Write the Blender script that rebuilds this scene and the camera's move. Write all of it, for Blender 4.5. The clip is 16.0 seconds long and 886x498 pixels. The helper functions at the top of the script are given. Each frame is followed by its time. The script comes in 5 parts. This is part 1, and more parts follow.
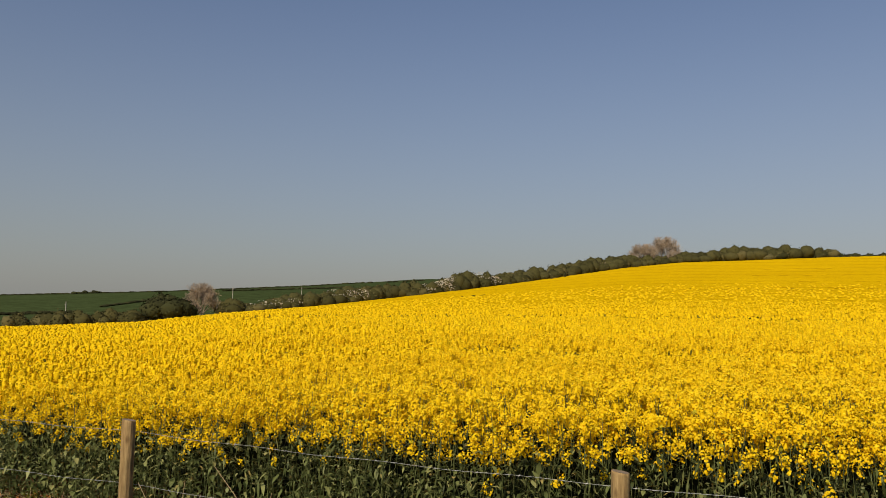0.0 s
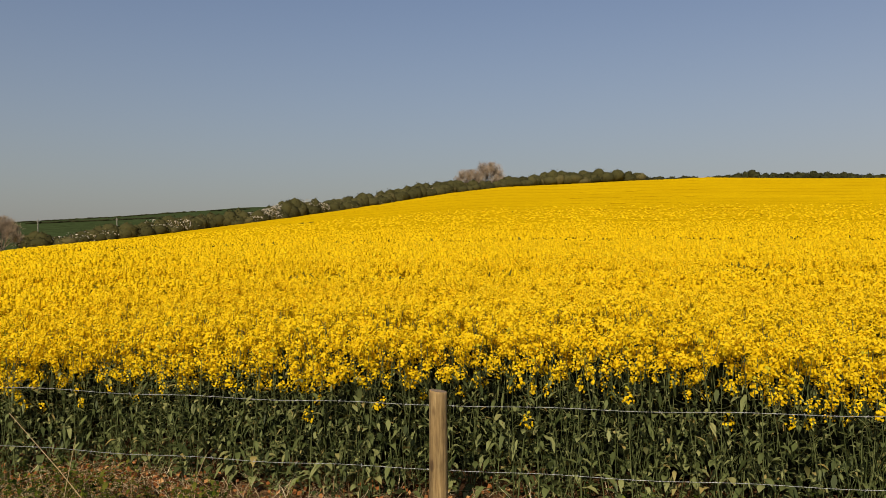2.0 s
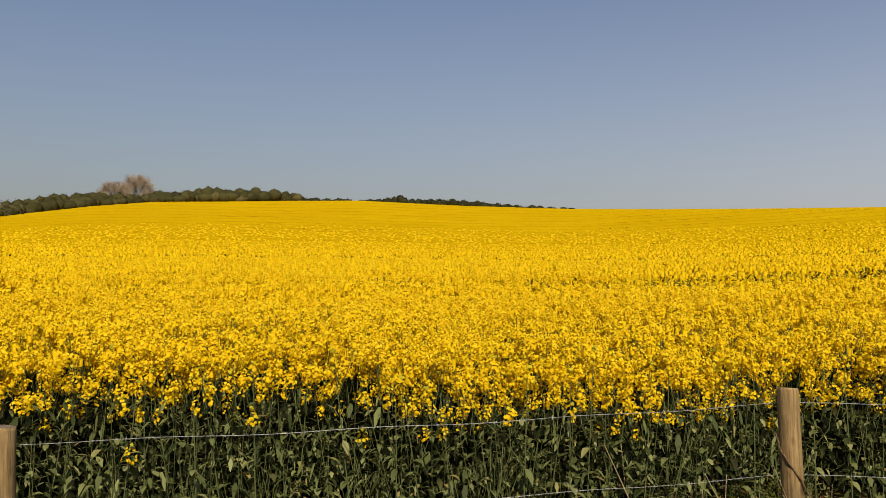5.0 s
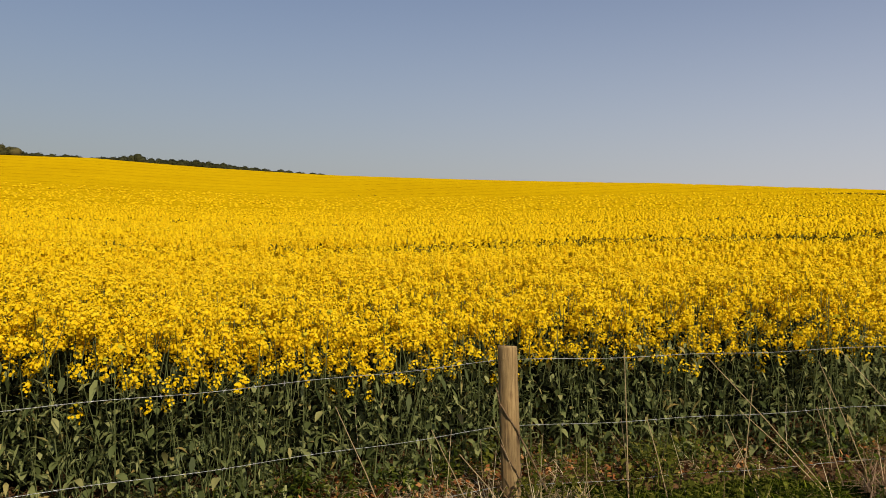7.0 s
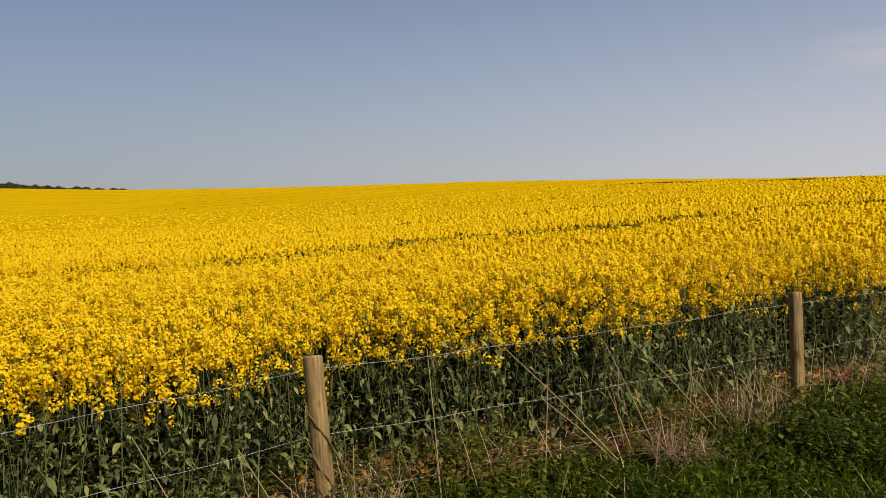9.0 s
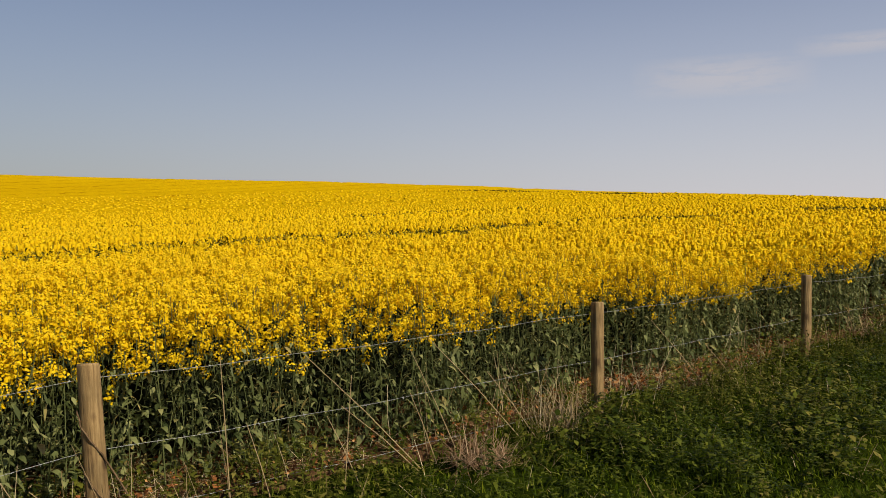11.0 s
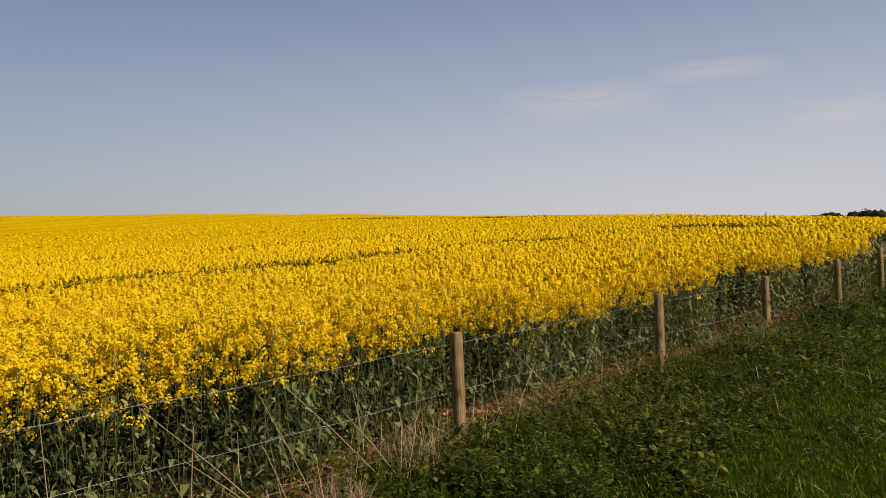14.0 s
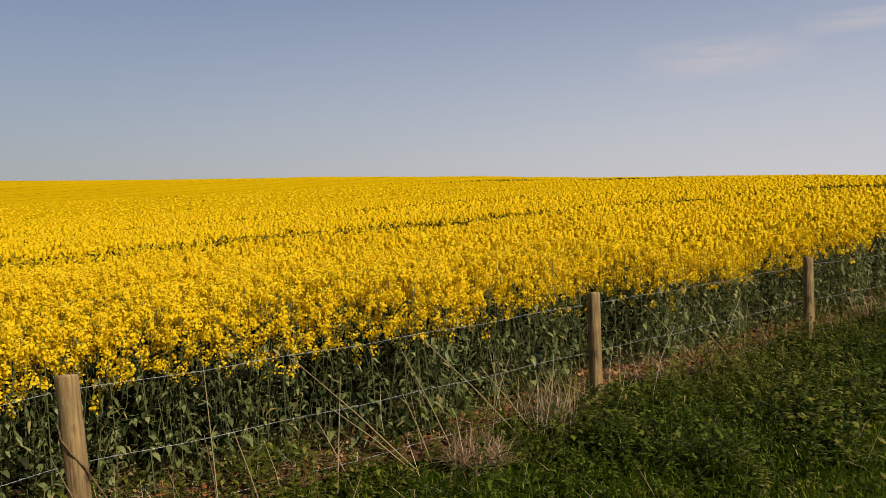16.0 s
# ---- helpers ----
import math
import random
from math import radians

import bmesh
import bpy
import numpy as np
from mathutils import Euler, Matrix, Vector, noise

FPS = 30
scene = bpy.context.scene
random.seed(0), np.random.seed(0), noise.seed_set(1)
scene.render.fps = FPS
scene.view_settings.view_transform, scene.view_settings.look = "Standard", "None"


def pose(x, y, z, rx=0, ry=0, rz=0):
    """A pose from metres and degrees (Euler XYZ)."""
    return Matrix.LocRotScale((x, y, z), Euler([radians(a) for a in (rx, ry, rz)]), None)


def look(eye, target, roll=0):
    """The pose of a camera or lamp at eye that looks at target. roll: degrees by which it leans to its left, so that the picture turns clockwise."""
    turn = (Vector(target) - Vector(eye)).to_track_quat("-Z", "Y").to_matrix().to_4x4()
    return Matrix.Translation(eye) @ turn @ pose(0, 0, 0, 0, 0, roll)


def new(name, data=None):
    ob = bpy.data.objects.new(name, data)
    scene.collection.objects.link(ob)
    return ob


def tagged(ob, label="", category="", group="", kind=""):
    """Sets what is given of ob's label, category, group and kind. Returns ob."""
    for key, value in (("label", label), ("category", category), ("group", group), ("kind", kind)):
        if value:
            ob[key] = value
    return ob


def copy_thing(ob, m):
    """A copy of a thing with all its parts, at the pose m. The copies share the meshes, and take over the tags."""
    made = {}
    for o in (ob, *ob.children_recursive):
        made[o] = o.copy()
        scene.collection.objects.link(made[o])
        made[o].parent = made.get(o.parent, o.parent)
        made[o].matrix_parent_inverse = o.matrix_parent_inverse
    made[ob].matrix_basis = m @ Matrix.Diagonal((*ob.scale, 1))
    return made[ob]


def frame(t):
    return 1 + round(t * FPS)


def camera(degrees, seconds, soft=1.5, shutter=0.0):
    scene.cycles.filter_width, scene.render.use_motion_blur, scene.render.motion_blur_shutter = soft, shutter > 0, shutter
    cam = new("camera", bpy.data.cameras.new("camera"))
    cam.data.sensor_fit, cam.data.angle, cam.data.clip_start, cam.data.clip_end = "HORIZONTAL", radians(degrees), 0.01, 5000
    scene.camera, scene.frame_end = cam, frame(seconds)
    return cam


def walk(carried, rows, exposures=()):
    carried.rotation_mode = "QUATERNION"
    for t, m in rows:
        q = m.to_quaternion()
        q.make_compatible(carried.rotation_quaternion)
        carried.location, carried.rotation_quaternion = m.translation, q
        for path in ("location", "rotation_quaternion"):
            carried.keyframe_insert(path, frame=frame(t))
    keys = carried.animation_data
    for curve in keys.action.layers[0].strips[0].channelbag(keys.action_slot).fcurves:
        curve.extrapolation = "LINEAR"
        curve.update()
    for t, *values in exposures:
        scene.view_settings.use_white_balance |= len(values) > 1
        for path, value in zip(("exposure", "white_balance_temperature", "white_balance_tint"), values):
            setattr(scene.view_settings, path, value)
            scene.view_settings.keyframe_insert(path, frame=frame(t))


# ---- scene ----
cam = camera(57.13, 16.0, soft=0.8)

# t, x, y, z, yaw, pitch, roll: a hand-held pan along a field's edge
PATH = [
    (0.0, 0.001, 0.001, 1.466, -0.10, 4.31, -1.11),
    (0.5, 0.015, 0.005, 1.460, -2.77, 3.22, -0.96),
    (1.0, 0.038, 0.045, 1.456, -5.89, 1.00, -0.28),
    (1.5, 0.060, 0.054, 1.463, -8.15, -0.51, 1.53),
    (2.0, 0.072, 0.073, 1.461, -12.04, -0.79, 0.32),
    (2.5, 0.094, 0.078, 1.455, -17.28, -0.80, -1.19),
    (3.0, 0.116, 0.100, 1.449, -22.61, -0.31, -2.46),
    (3.2, 0.125, 0.092, 1.447, -23.76, -0.25, -2.07),
    (5.3, 0.452, 0.538, 1.351, -37.89, 0.30, -0.78),
    (5.5, 0.469, 0.548, 1.347, -39.36, -0.07, -1.12),
    (6.0, 0.480, 0.524, 1.347, -45.59, -0.71, -1.63),
    (6.5, 0.493, 0.507, 1.348, -49.38, -1.30, -1.23),
    (7.0, 0.490, 0.483, 1.353, -53.40, -1.51, -1.28),
    (7.5, 0.495, 0.457, 1.358, -56.83, -1.82, -0.41),
    (8.0, 0.507, 0.443, 1.359, -59.39, -2.07, 0.70),
    (8.5, 0.516, 0.417, 1.368, -62.90, -2.08, 0.58),
    (8.7, 0.508, 0.403, 1.367, -64.26, -1.73, 1.36),
    (10.8, 0.665, 0.261, 1.384, -76.05, -1.12, 0.28),
    (11.0, 0.689, 0.262, 1.375, -77.43, -1.41, 0.18),
    (11.5, 0.756, 0.225, 1.383, -81.46, -2.21, 0.43),
    (12.0, 0.778, 0.186, 1.384, -84.14, -1.39, 1.26),
    (12.5, 0.815, 0.155, 1.399, -86.03, -0.26, 0.68),
    (13.0, 0.814, 0.132, 1.406, -86.92, 1.58, 1.41),
    (13.5, 0.818, 0.127, 1.403, -87.90, 0.69, 1.58),
    (14.0, 0.826, 0.137, 1.409, -86.15, 0.31, 2.26),
    (14.5, 0.824, 0.144, 1.412, -84.85, 0.28, 2.08),
    (15.0, 0.815, 0.163, 1.403, -82.09, 0.06, 1.60),
    (15.5, 0.810, 0.183, 1.393, -79.86, -1.09, 1.84),
    (16.0, 0.808, 0.192, 1.391, -77.12, -2.01, 2.08),
]
walk(cam, [(t, pose(x, y, z, 90 + pitch, roll, yaw)) for t, x, y, z, yaw, pitch, roll in PATH])

# ---------------------------------------------------------------- light
SUN_BEARING, SUN_ELEVATION = 207.0, 38.0      # degrees clockwise from +y, degrees above the horizon
world = bpy.data.worlds.new("sky")
scene.world = world
world.use_nodes = True
wn = world.node_tree
sky = wn.nodes.new("ShaderNodeTexSky")
sky.sky_type, sky.sun_disc = "NISHITA", False
sky.sun_elevation, sky.sun_rotation = radians(SUN_ELEVATION), radians(SUN_BEARING)
sky.air_density, sky.dust_density, sky.ozone_density = 1.0, 1.0, 1.0
# spring haze: pale towards the horizon, and more so on the sun's side of the sky
where = wn.nodes.new("ShaderNodeTexCoord")


def world_math(op, a, b, clamp=False):
    n = wn.nodes.new("ShaderNodeMath")
    n.operation, n.use_clamp = op, clamp
    for k, v in enumerate((a, b)):
        if isinstance(v, (int, float)):
            n.inputs[k].default_value = v
        else:
            wn.links.new(v, n.inputs[k])
    return n.outputs[0]


def world_dot(vec):
    n = wn.nodes.new("ShaderNodeVectorMath")
    n.operation = "DOT_PRODUCT"
    wn.links.new(where.outputs["Generated"], n.inputs[0])
    n.inputs[1].default_value = vec
    return n.outputs["Value"]


def world_mix(fac, a, b):
    n = wn.nodes.new("ShaderNodeMix")
    n.data_type = "RGBA"
    wn.links.new(fac, n.inputs[0])
    for k, v in ((6, a), (7, b)):
        if isinstance(v, tuple):
            n.inputs[k].default_value = (*v, 1)
        else:
            wn.links.new(v, n.inputs[k])
    return n.outputs[2]


HAZE_BEARING = radians(109)
side = world_dot((math.sin(HAZE_BEARING), math.cos(HAZE_BEARING), 0))
side01 = world_math("MULTIPLY_ADD", side, 0.5, False)
side01.node.inputs[2].default_value = 0.5
side01 = world_math("POWER", side01, 4.0)
low = world_math("POWER", world_math("SUBTRACT", 1.0, world_math("MULTIPLY", world_math("MAXIMUM", world_dot((0, 0, 1)), 0.0), 1.75, False), True), 2.0)
haze = world_math("MULTIPLY", low, world_math("MULTIPLY_ADD", side01, 0.12, False))
haze.node.inputs[1].links[0].from_node.inputs[2].default_value = 0.82
haze_col = world_mix(side01, (3.45, 3.48, 3.3), (8.45, 8.15, 8.65))
tint = wn.nodes.new("ShaderNodeMix")
tint.data_type, tint.blend_type = "RGBA", "MULTIPLY"
tint.inputs[0].default_value = 1.0
wn.links.new(world_mix(world_math("POWER", side01, 2.0), (0.98, 0.975, 1.09), (1.13, 1.14, 1.30)), tint.inputs[7])
wn.links.new(sky.outputs[0], tint.inputs[6])
wn.links.new(world_mix(haze, tint.outputs[2], haze_col), wn.nodes["Background"].inputs[0])
wn.nodes["Background"].inputs[1].default_value = 0.075
sun = new("sun", bpy.data.lights.new("sun", "SUN"))
sun.data.energy, sun.data.angle, sun.data.color = 5.2, radians(0.6), (1.0, 0.88, 0.67)
_b, _e = radians(SUN_BEARING), radians(SUN_ELEVATION)
sun.matrix_world = look((math.sin(_b) * math.cos(_e) * 50, math.cos(_b) * math.cos(_e) * 50, math.sin(_e) * 50), (0, 0, 0))
scene.view_settings.exposure = 0.0


# ---------------------------------------------------------------- materials
def material(name):
    m = bpy.data.materials.new(name)
    m.use_nodes = True
    return m, m.node_tree, m.node_tree.nodes["Principled BSDF"]


def ramp(nt, fac, stops):
    r = nt.nodes.new("ShaderNodeValToRGB")
    while len(r.color_ramp.elements) < len(stops):
        r.color_ramp.elements.new(0.5)
    for el, (p, c) in zip(r.color_ramp.elements, stops):
        el.position, el.color = p, (*c, 1)
    nt.links.new(fac, r.inputs[0])
    return r.outputs[0]


def noise_node(nt, scale, detail=4.0, rough=0.6, stretch=None):
    tc = nt.nodes.new("ShaderNodeTexCoord")
    n = nt.nodes.new("ShaderNodeTexNoise")
    n.inputs["Scale"].default_value, n.inputs["Detail"].default_value, n.inputs["Roughness"].default_value = scale, detail, rough
    vec = tc.outputs["Object"]
    if stretch:
        mp = nt.nodes.new("ShaderNodeMapping")
        mp.inputs["Scale"].default_value = stretch
        nt.links.new(vec, mp.inputs[0])
        vec = mp.outputs[0]
    nt.links.new(vec, n.inputs["Vector"])
    return n.outputs["Fac"]


def mixed(nt, a, b, fac=None, value=0.5, mode="MIX"):
    m = nt.nodes.new("ShaderNodeMix")
    m.data_type, m.blend_type = "RGBA", mode
    if fac is None:
        m.inputs[0].default_value = value
    else:
        nt.links.new(fac, m.inputs[0])
    nt.links.new(a, m.inputs[6])
    nt.links.new(b, m.inputs[7])
    return m.outputs[2]


def bump(nt, height, bsdf, strength=0.4, distance=0.01):
    b = nt.nodes.new("ShaderNodeBump")
    b.inputs["Strength"].default_value, b.inputs["Distance"].default_value = strength, distance
    nt.links.new(height, b.inputs["Height"])
    nt.links.new(b.outputs[0], bsdf.inputs["Normal"])


def leafy(name, stops, rough=0.55, through_light=0.3, scale=None, island=True, spec=0.04):
    """A thin living surface: colour varies from piece to piece and with a slow noise; some light passes through."""
    m, nt, p = material(name)
    if island:
        g = nt.nodes.new("ShaderNodeNewGeometry")
        col = ramp(nt, g.outputs["Random Per Island"], stops)
    else:
        o = nt.nodes.new("ShaderNodeObjectInfo")
        col = ramp(nt, o.outputs["Random"], stops)
    if scale:
        slow = ramp(nt, noise_node(nt, scale), [(0.3, (0.72, 0.72, 0.72)), (0.7, (1.0, 1.0, 1.0))])
        col = mixed(nt, col, slow, value=1.0, mode="MULTIPLY")
    nt.links.new(col, p.inputs["Base Color"])
    p.inputs["Roughness"].default_value = rough
    p.inputs["Specular IOR Level"].default_value = spec
    t = nt.nodes.new("ShaderNodeBsdfTranslucent")
    nt.links.new(col, t.inputs[0])
    mx = nt.nodes.new("ShaderNodeMixShader")
    mx.inputs[0].default_value = through_light
    nt.links.new(p.outputs[0], mx.inputs[1])
    nt.links.new(t.outputs[0], mx.inputs[2])
    nt.links.new(mx.outputs[0], nt.nodes["Material Output"].inputs[0])
    return m


# leaf green darkened to near black for the shade inside the crop
SHADED_LEAF = leafy("shaded_foliage", [(0.0, (0.008, 0.011, 0.004)), (1.0, (0.022, 0.028, 0.010))], 0.7, 0.05, 5.0)
PETAL = leafy("petal", [(0.0, (0.73, 0.485, 0.006)), (0.5, (0.80, 0.547, 0.010)), (1.0, (0.85, 0.628, 0.022))], 0.6, 0.30, None)
# petal yellow darkened to amber for the shadow between blossoms
SHADED_PETAL = leafy("shaded_blossom", [(0.0, (0.58, 0.375, 0.004)), (1.0, (0.78, 0.532, 0.007))], 0.8, 0.25)
LATE = leafy("late_plant", [(0.0, (0.055, 0.048, 0.006)), (0.7, (0.16, 0.130, 0.012)), (1.0, (0.36, 0.25, 0.012))], 0.7, 0.15)
BUD = leafy("bud", [(0.0, (0.34, 0.30, 0.02)), (1.0, (0.55, 0.46, 0.02))], 0.6, 0.2)
STEM = leafy("stem", [(0.0, (0.058, 0.072, 0.023)), (1.0, (0.14, 0.156, 0.060))], 0.5, 0.1)
LEAF = leafy("leaf", [(0.0, (0.032, 0.045, 0.013)), (0.55, (0.135, 0.158, 0.053)), (0.93, (0.28, 0.29, 0.115)), (1.0, (0.34, 0.25, 0.08))], 0.5, 0.2, 6.0, spec=0.14)
GRASS = leafy("grass_blade", [(0.0, (0.026, 0.048, 0.002)), (0.6, (0.082, 0.126, 0.004)), (1.0, (0.20, 0.225, 0.016))], 0.5, 0.25, 0.8)
WEED = leafy("weed_leaf", [(0.0, (0.014, 0.024, 0.003)), (0.6, (0.048, 0.068, 0.006)), (1.0, (0.155, 0.175, 0.022))], 0.5, 0.12, 1.5, spec=0.06)
CLEAVERS = leafy("cleavers_leaf", [(0.0, (0.046, 0.052, 0.007)), (0.7, (0.112, 0.118, 0.016)), (1.0, (0.22, 0.19, 0.045))], 0.6, 0.15, 1.5)
LITTER = leafy("leaf_litter", [(0.0, (0.10, 0.036, 0.014)), (0.6, (0.30, 0.115, 0.036)), (1.0, (0.48, 0.27, 0.11))], 0.8, 0.1)
RUSTY = leafy("rusty_dead_grass", [(0.0, (0.13, 0.075, 0.042)), (0.6, (0.26, 0.165, 0.095)), (1.0, (0.42, 0.31, 0.20))], 0.8, 0.1)
STRAW = leafy("dry_straw", [(0.0, (0.22, 0.15, 0.075)), (0.6, (0.36, 0.27, 0.15)), (1.0, (0.55, 0.46, 0.30))], 0.7, 0.1)
HEDGE = leafy("hedge_leaf", [(0.0, (0.034, 0.033, 0.013)), (0.6, (0.062, 0.058, 0.022)), (1.0, (0.115, 0.098, 0.042))], 0.9, 0.12, spec=0.03)
DARK_HEDGE = leafy("dark_hedge_leaf", [(0.0, (0.018, 0.019, 0.009)), (1.0, (0.046, 0.048, 0.020))], 0.9, 0.1, spec=0.03)
BLOSSOM = leafy("blossom", [(0.0, (0.34, 0.30, 0.24)), (1.0, (0.62, 0.57, 0.48))], 0.7, 0.2)
POLE = leafy("bleached_pole", [(0.0, (0.26, 0.24, 0.21)), (1.0, (0.34, 0.31, 0.27))], 0.8, 0.0)
BARK = leafy("climber_bark", [(0.0, (0.07, 0.045, 0.025)), (1.0, (0.16, 0.105, 0.06))], 0.8, 0.0)
TWIG = leafy("bare_twig", [(0.0, (0.24, 0.185, 0.135)), (1.0, (0.42, 0.335, 0.25))], 0.8, 0.05)


def ground_material(name, stops, scale, fine, strength=0.6, distance=0.03):
    m, nt, p = material(name)
    a = noise_node(nt, scale, 6.0, 0.65)
    b = noise_node(nt, fine, 5.0, 0.7)
    col = mixed(nt, ramp(nt, a, stops), ramp(nt, b, [(0.3, (0.6, 0.6, 0.6)), (0.7, (1.15, 1.15, 1.15))]), value=1.0, mode="MULTIPLY")
    nt.links.new(col, p.inputs["Base Color"])
    p.inputs["Roughness"].default_value = 0.95
    p.inputs["Specular IOR Level"].default_value = 0.0
    bump(nt, b, p, strength, distance)
    return m


VERGE = ground_material("verge_turf", [(0.3, (0.012, 0.020, 0.002)), (0.55, (0.028, 0.042, 0.004)), (0.75, (0.050, 0.052, 0.012))], 0.9, 25.0)
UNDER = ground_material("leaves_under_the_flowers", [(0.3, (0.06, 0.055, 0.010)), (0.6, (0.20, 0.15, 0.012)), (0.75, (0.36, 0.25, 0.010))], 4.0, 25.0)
# leaf colour darkened so that wheel tracks and thin patches read dark
BED = ground_material("darkened_leaves_in_the_gaps", [(0.3, (0.040, 0.034, 0.007)), (0.7, (0.11, 0.082, 0.012))], 5.0, 25.0)
SOIL = ground_material("field_soil", [(0.3, (0.085, 0.045, 0.022)), (0.7, (0.19, 0.105, 0.052))], 2.5, 30.0, 0.9, 0.03)
PASTURE = ground_material("far_pasture", [(0.25, (0.038, 0.054, 0.020)), (0.75, (0.052, 0.072, 0.028))], 0.006, 0.15, 0.1, 0.1)


def canopy_material():
    """Rape canopy past the single heads: yellow with the olive of stalks and buds between."""
    m, nt, p = material("rape_canopy")
    a = noise_node(nt, 9.0, 4.0, 0.7)
    b = noise_node(nt, 0.05, 3.0, 0.6)
    col = ramp(nt, a, [(0.30, (0.32, 0.20, 0.004)), (0.44, (0.57, 0.36, 0.003)), (0.60, (0.68, 0.44, 0.003))])
    slow = ramp(nt, b, [(0.3, (0.92, 0.90, 0.9)), (0.7, (1, 1, 1))])
    mid = ramp(nt, noise_node(nt, 1.6, 5.0, 0.75), [(0.34, (0.84, 0.80, 0.8)), (0.56, (1, 1, 1))])
    col = mixed(nt, col, mid, value=1.0, mode="MULTIPLY")
    # faint drill and wheel lines that run with the fence, their shade painted in
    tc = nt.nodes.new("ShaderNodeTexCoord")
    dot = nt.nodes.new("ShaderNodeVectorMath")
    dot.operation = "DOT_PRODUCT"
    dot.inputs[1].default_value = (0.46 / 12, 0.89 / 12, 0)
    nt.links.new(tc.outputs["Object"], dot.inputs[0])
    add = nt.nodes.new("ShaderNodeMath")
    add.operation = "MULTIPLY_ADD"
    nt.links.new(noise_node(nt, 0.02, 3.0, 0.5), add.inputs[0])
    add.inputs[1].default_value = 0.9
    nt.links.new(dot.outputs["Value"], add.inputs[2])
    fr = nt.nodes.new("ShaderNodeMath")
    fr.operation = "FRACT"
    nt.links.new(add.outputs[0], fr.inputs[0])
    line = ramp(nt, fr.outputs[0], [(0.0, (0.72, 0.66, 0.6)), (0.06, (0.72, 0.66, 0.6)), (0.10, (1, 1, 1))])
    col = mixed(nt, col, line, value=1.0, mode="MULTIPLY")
    nt.links.new(mixed(nt, col, slow, value=1.0, mode="MULTIPLY"), p.inputs["Base Color"])
    p.inputs["Roughness"].default_value = 0.8
    p.inputs["Specular IOR Level"].default_value = 0.0
    bump(nt, a, p, 0.8, 0.08)
    return m


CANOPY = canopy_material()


def wood_material():
    m, nt, p = material("weathered_round_timber")
    grain = noise_node(nt, 14.0, 6.0, 0.65, (5.0, 5.0, 0.35))
    blot = noise_node(nt, 7.0, 4.0, 0.6, (1, 1, 0.6))
    col = mixed(nt, ramp(nt, grain, [(0.3, (0.12, 0.070, 0.026)), (0.5, (0.27, 0.180, 0.074)), (0.72, (0.43, 0.315, 0.150))]),
                ramp(nt, blot, [(0.35, (0.62, 0.60, 0.56)), (0.65, (1.05, 1.0, 0.95))]), value=1.0, mode="MULTIPLY")
    # knots
    vo = nt.nodes.new("ShaderNodeTexVoronoi")
    vo.inputs["Scale"].default_value = 7.0
    tc, mp = nt.nodes.new("ShaderNodeTexCoord"), nt.nodes.new("ShaderNodeMapping")
    mp.inputs["Scale"].default_value = (1.6, 1.6, 0.9)
    nt.links.new(tc.outputs["Object"], mp.inputs[0])
    nt.links.new(mp.outputs[0], vo.inputs["Vector"])
    knots = ramp(nt, vo.outputs["Distance"], [(0.0, (0.30, 0.24, 0.2)), (0.14, (0.45, 0.38, 0.32)), (0.24, (1, 1, 1))])
    col = mixed(nt, col, knots, value=0.85, mode="MULTIPLY")
    nt.links.new(col, p.inputs["Base Color"])
    p.inputs["Roughness"].default_value = 0.85
    bump(nt, grain, p, 0.8, 0.008)
    return m


WOOD = wood_material()


def end_grain_material():
    m, nt, p = material("post_end_grain")
    a = noise_node(nt, 40.0, 4.0, 0.6)
    nt.links.new(ramp(nt, a, [(0.3, (0.10, 0.07, 0.045)), (0.7, (0.25, 0.18, 0.12))]), p.inputs["Base Color"])
    p.inputs["Roughness"].default_value = 0.9
    return m


END_GRAIN = end_grain_material()


def wire_material():
    m, nt, p = material("galvanised_wire")
    a = noise_node(nt, 60.0, 3.0, 0.6)
    nt.links.new(ramp(nt, a, [(0.3, (0.18, 0.18, 0.18)), (0.7, (0.42, 0.42, 0.41))]), p.inputs["Base Color"])
    p.inputs["Metallic"].default_value, p.inputs["Roughness"].default_value = 0.55, 0.5
    return m


WIRE = wire_material()

# ---------------------------------------------------------------- lie of the land
BEARINGS = [-60, -28, -20.6, -14.8, -8.7, -1.7, 4.7, 12.4, 16.2, 25, 30, 37.5, 45, 58, 69, 80, 87.5, 97, 102, 108, 112, 115, 135]
SKYLINE = [-2.2, -1.5, -1.1, -0.4, 0.2, 1.1, 2.0, 3.2, 3.6, 3.9, 4.0, 3.7, 3.5, 3.42, 3.36, 3.02, 2.62, 2.29, 2.07, 1.65, 1.38, 1.1, 0.0]
CREST_B, CREST_D = [-60, -28, 0, 15, 30, 45, 60, 80, 97, 115, 180], [140, 150, 190, 240, 260, 260, 220, 165, 150, 140, 130]
FAR_B, FAR_E = [-60, -28.4, -18.5, -8.8, -1.7, 10, 25, 50, 80, 115, 180], [0.2, 0.39, 0.87, 1.46, 2.05, 2.3, 2.6, 2.2, 1.0, 0.2, -0.3]
OX, OY, EYE, CROP = 0.5, 0.3, 1.40, 1.0
SOW = 0.43                                           # eye above the canopy


def polar(x, y):
    dx, dy = np.asarray(x, float) - OX, np.asarray(y, float) - OY
    return np.degrees(np.arctan2(dx, dy)), np.hypot(dx, dy)


def place(b, d):
    return OX + np.sin(np.radians(b)) * d, OY + np.cos(np.radians(b)) * d


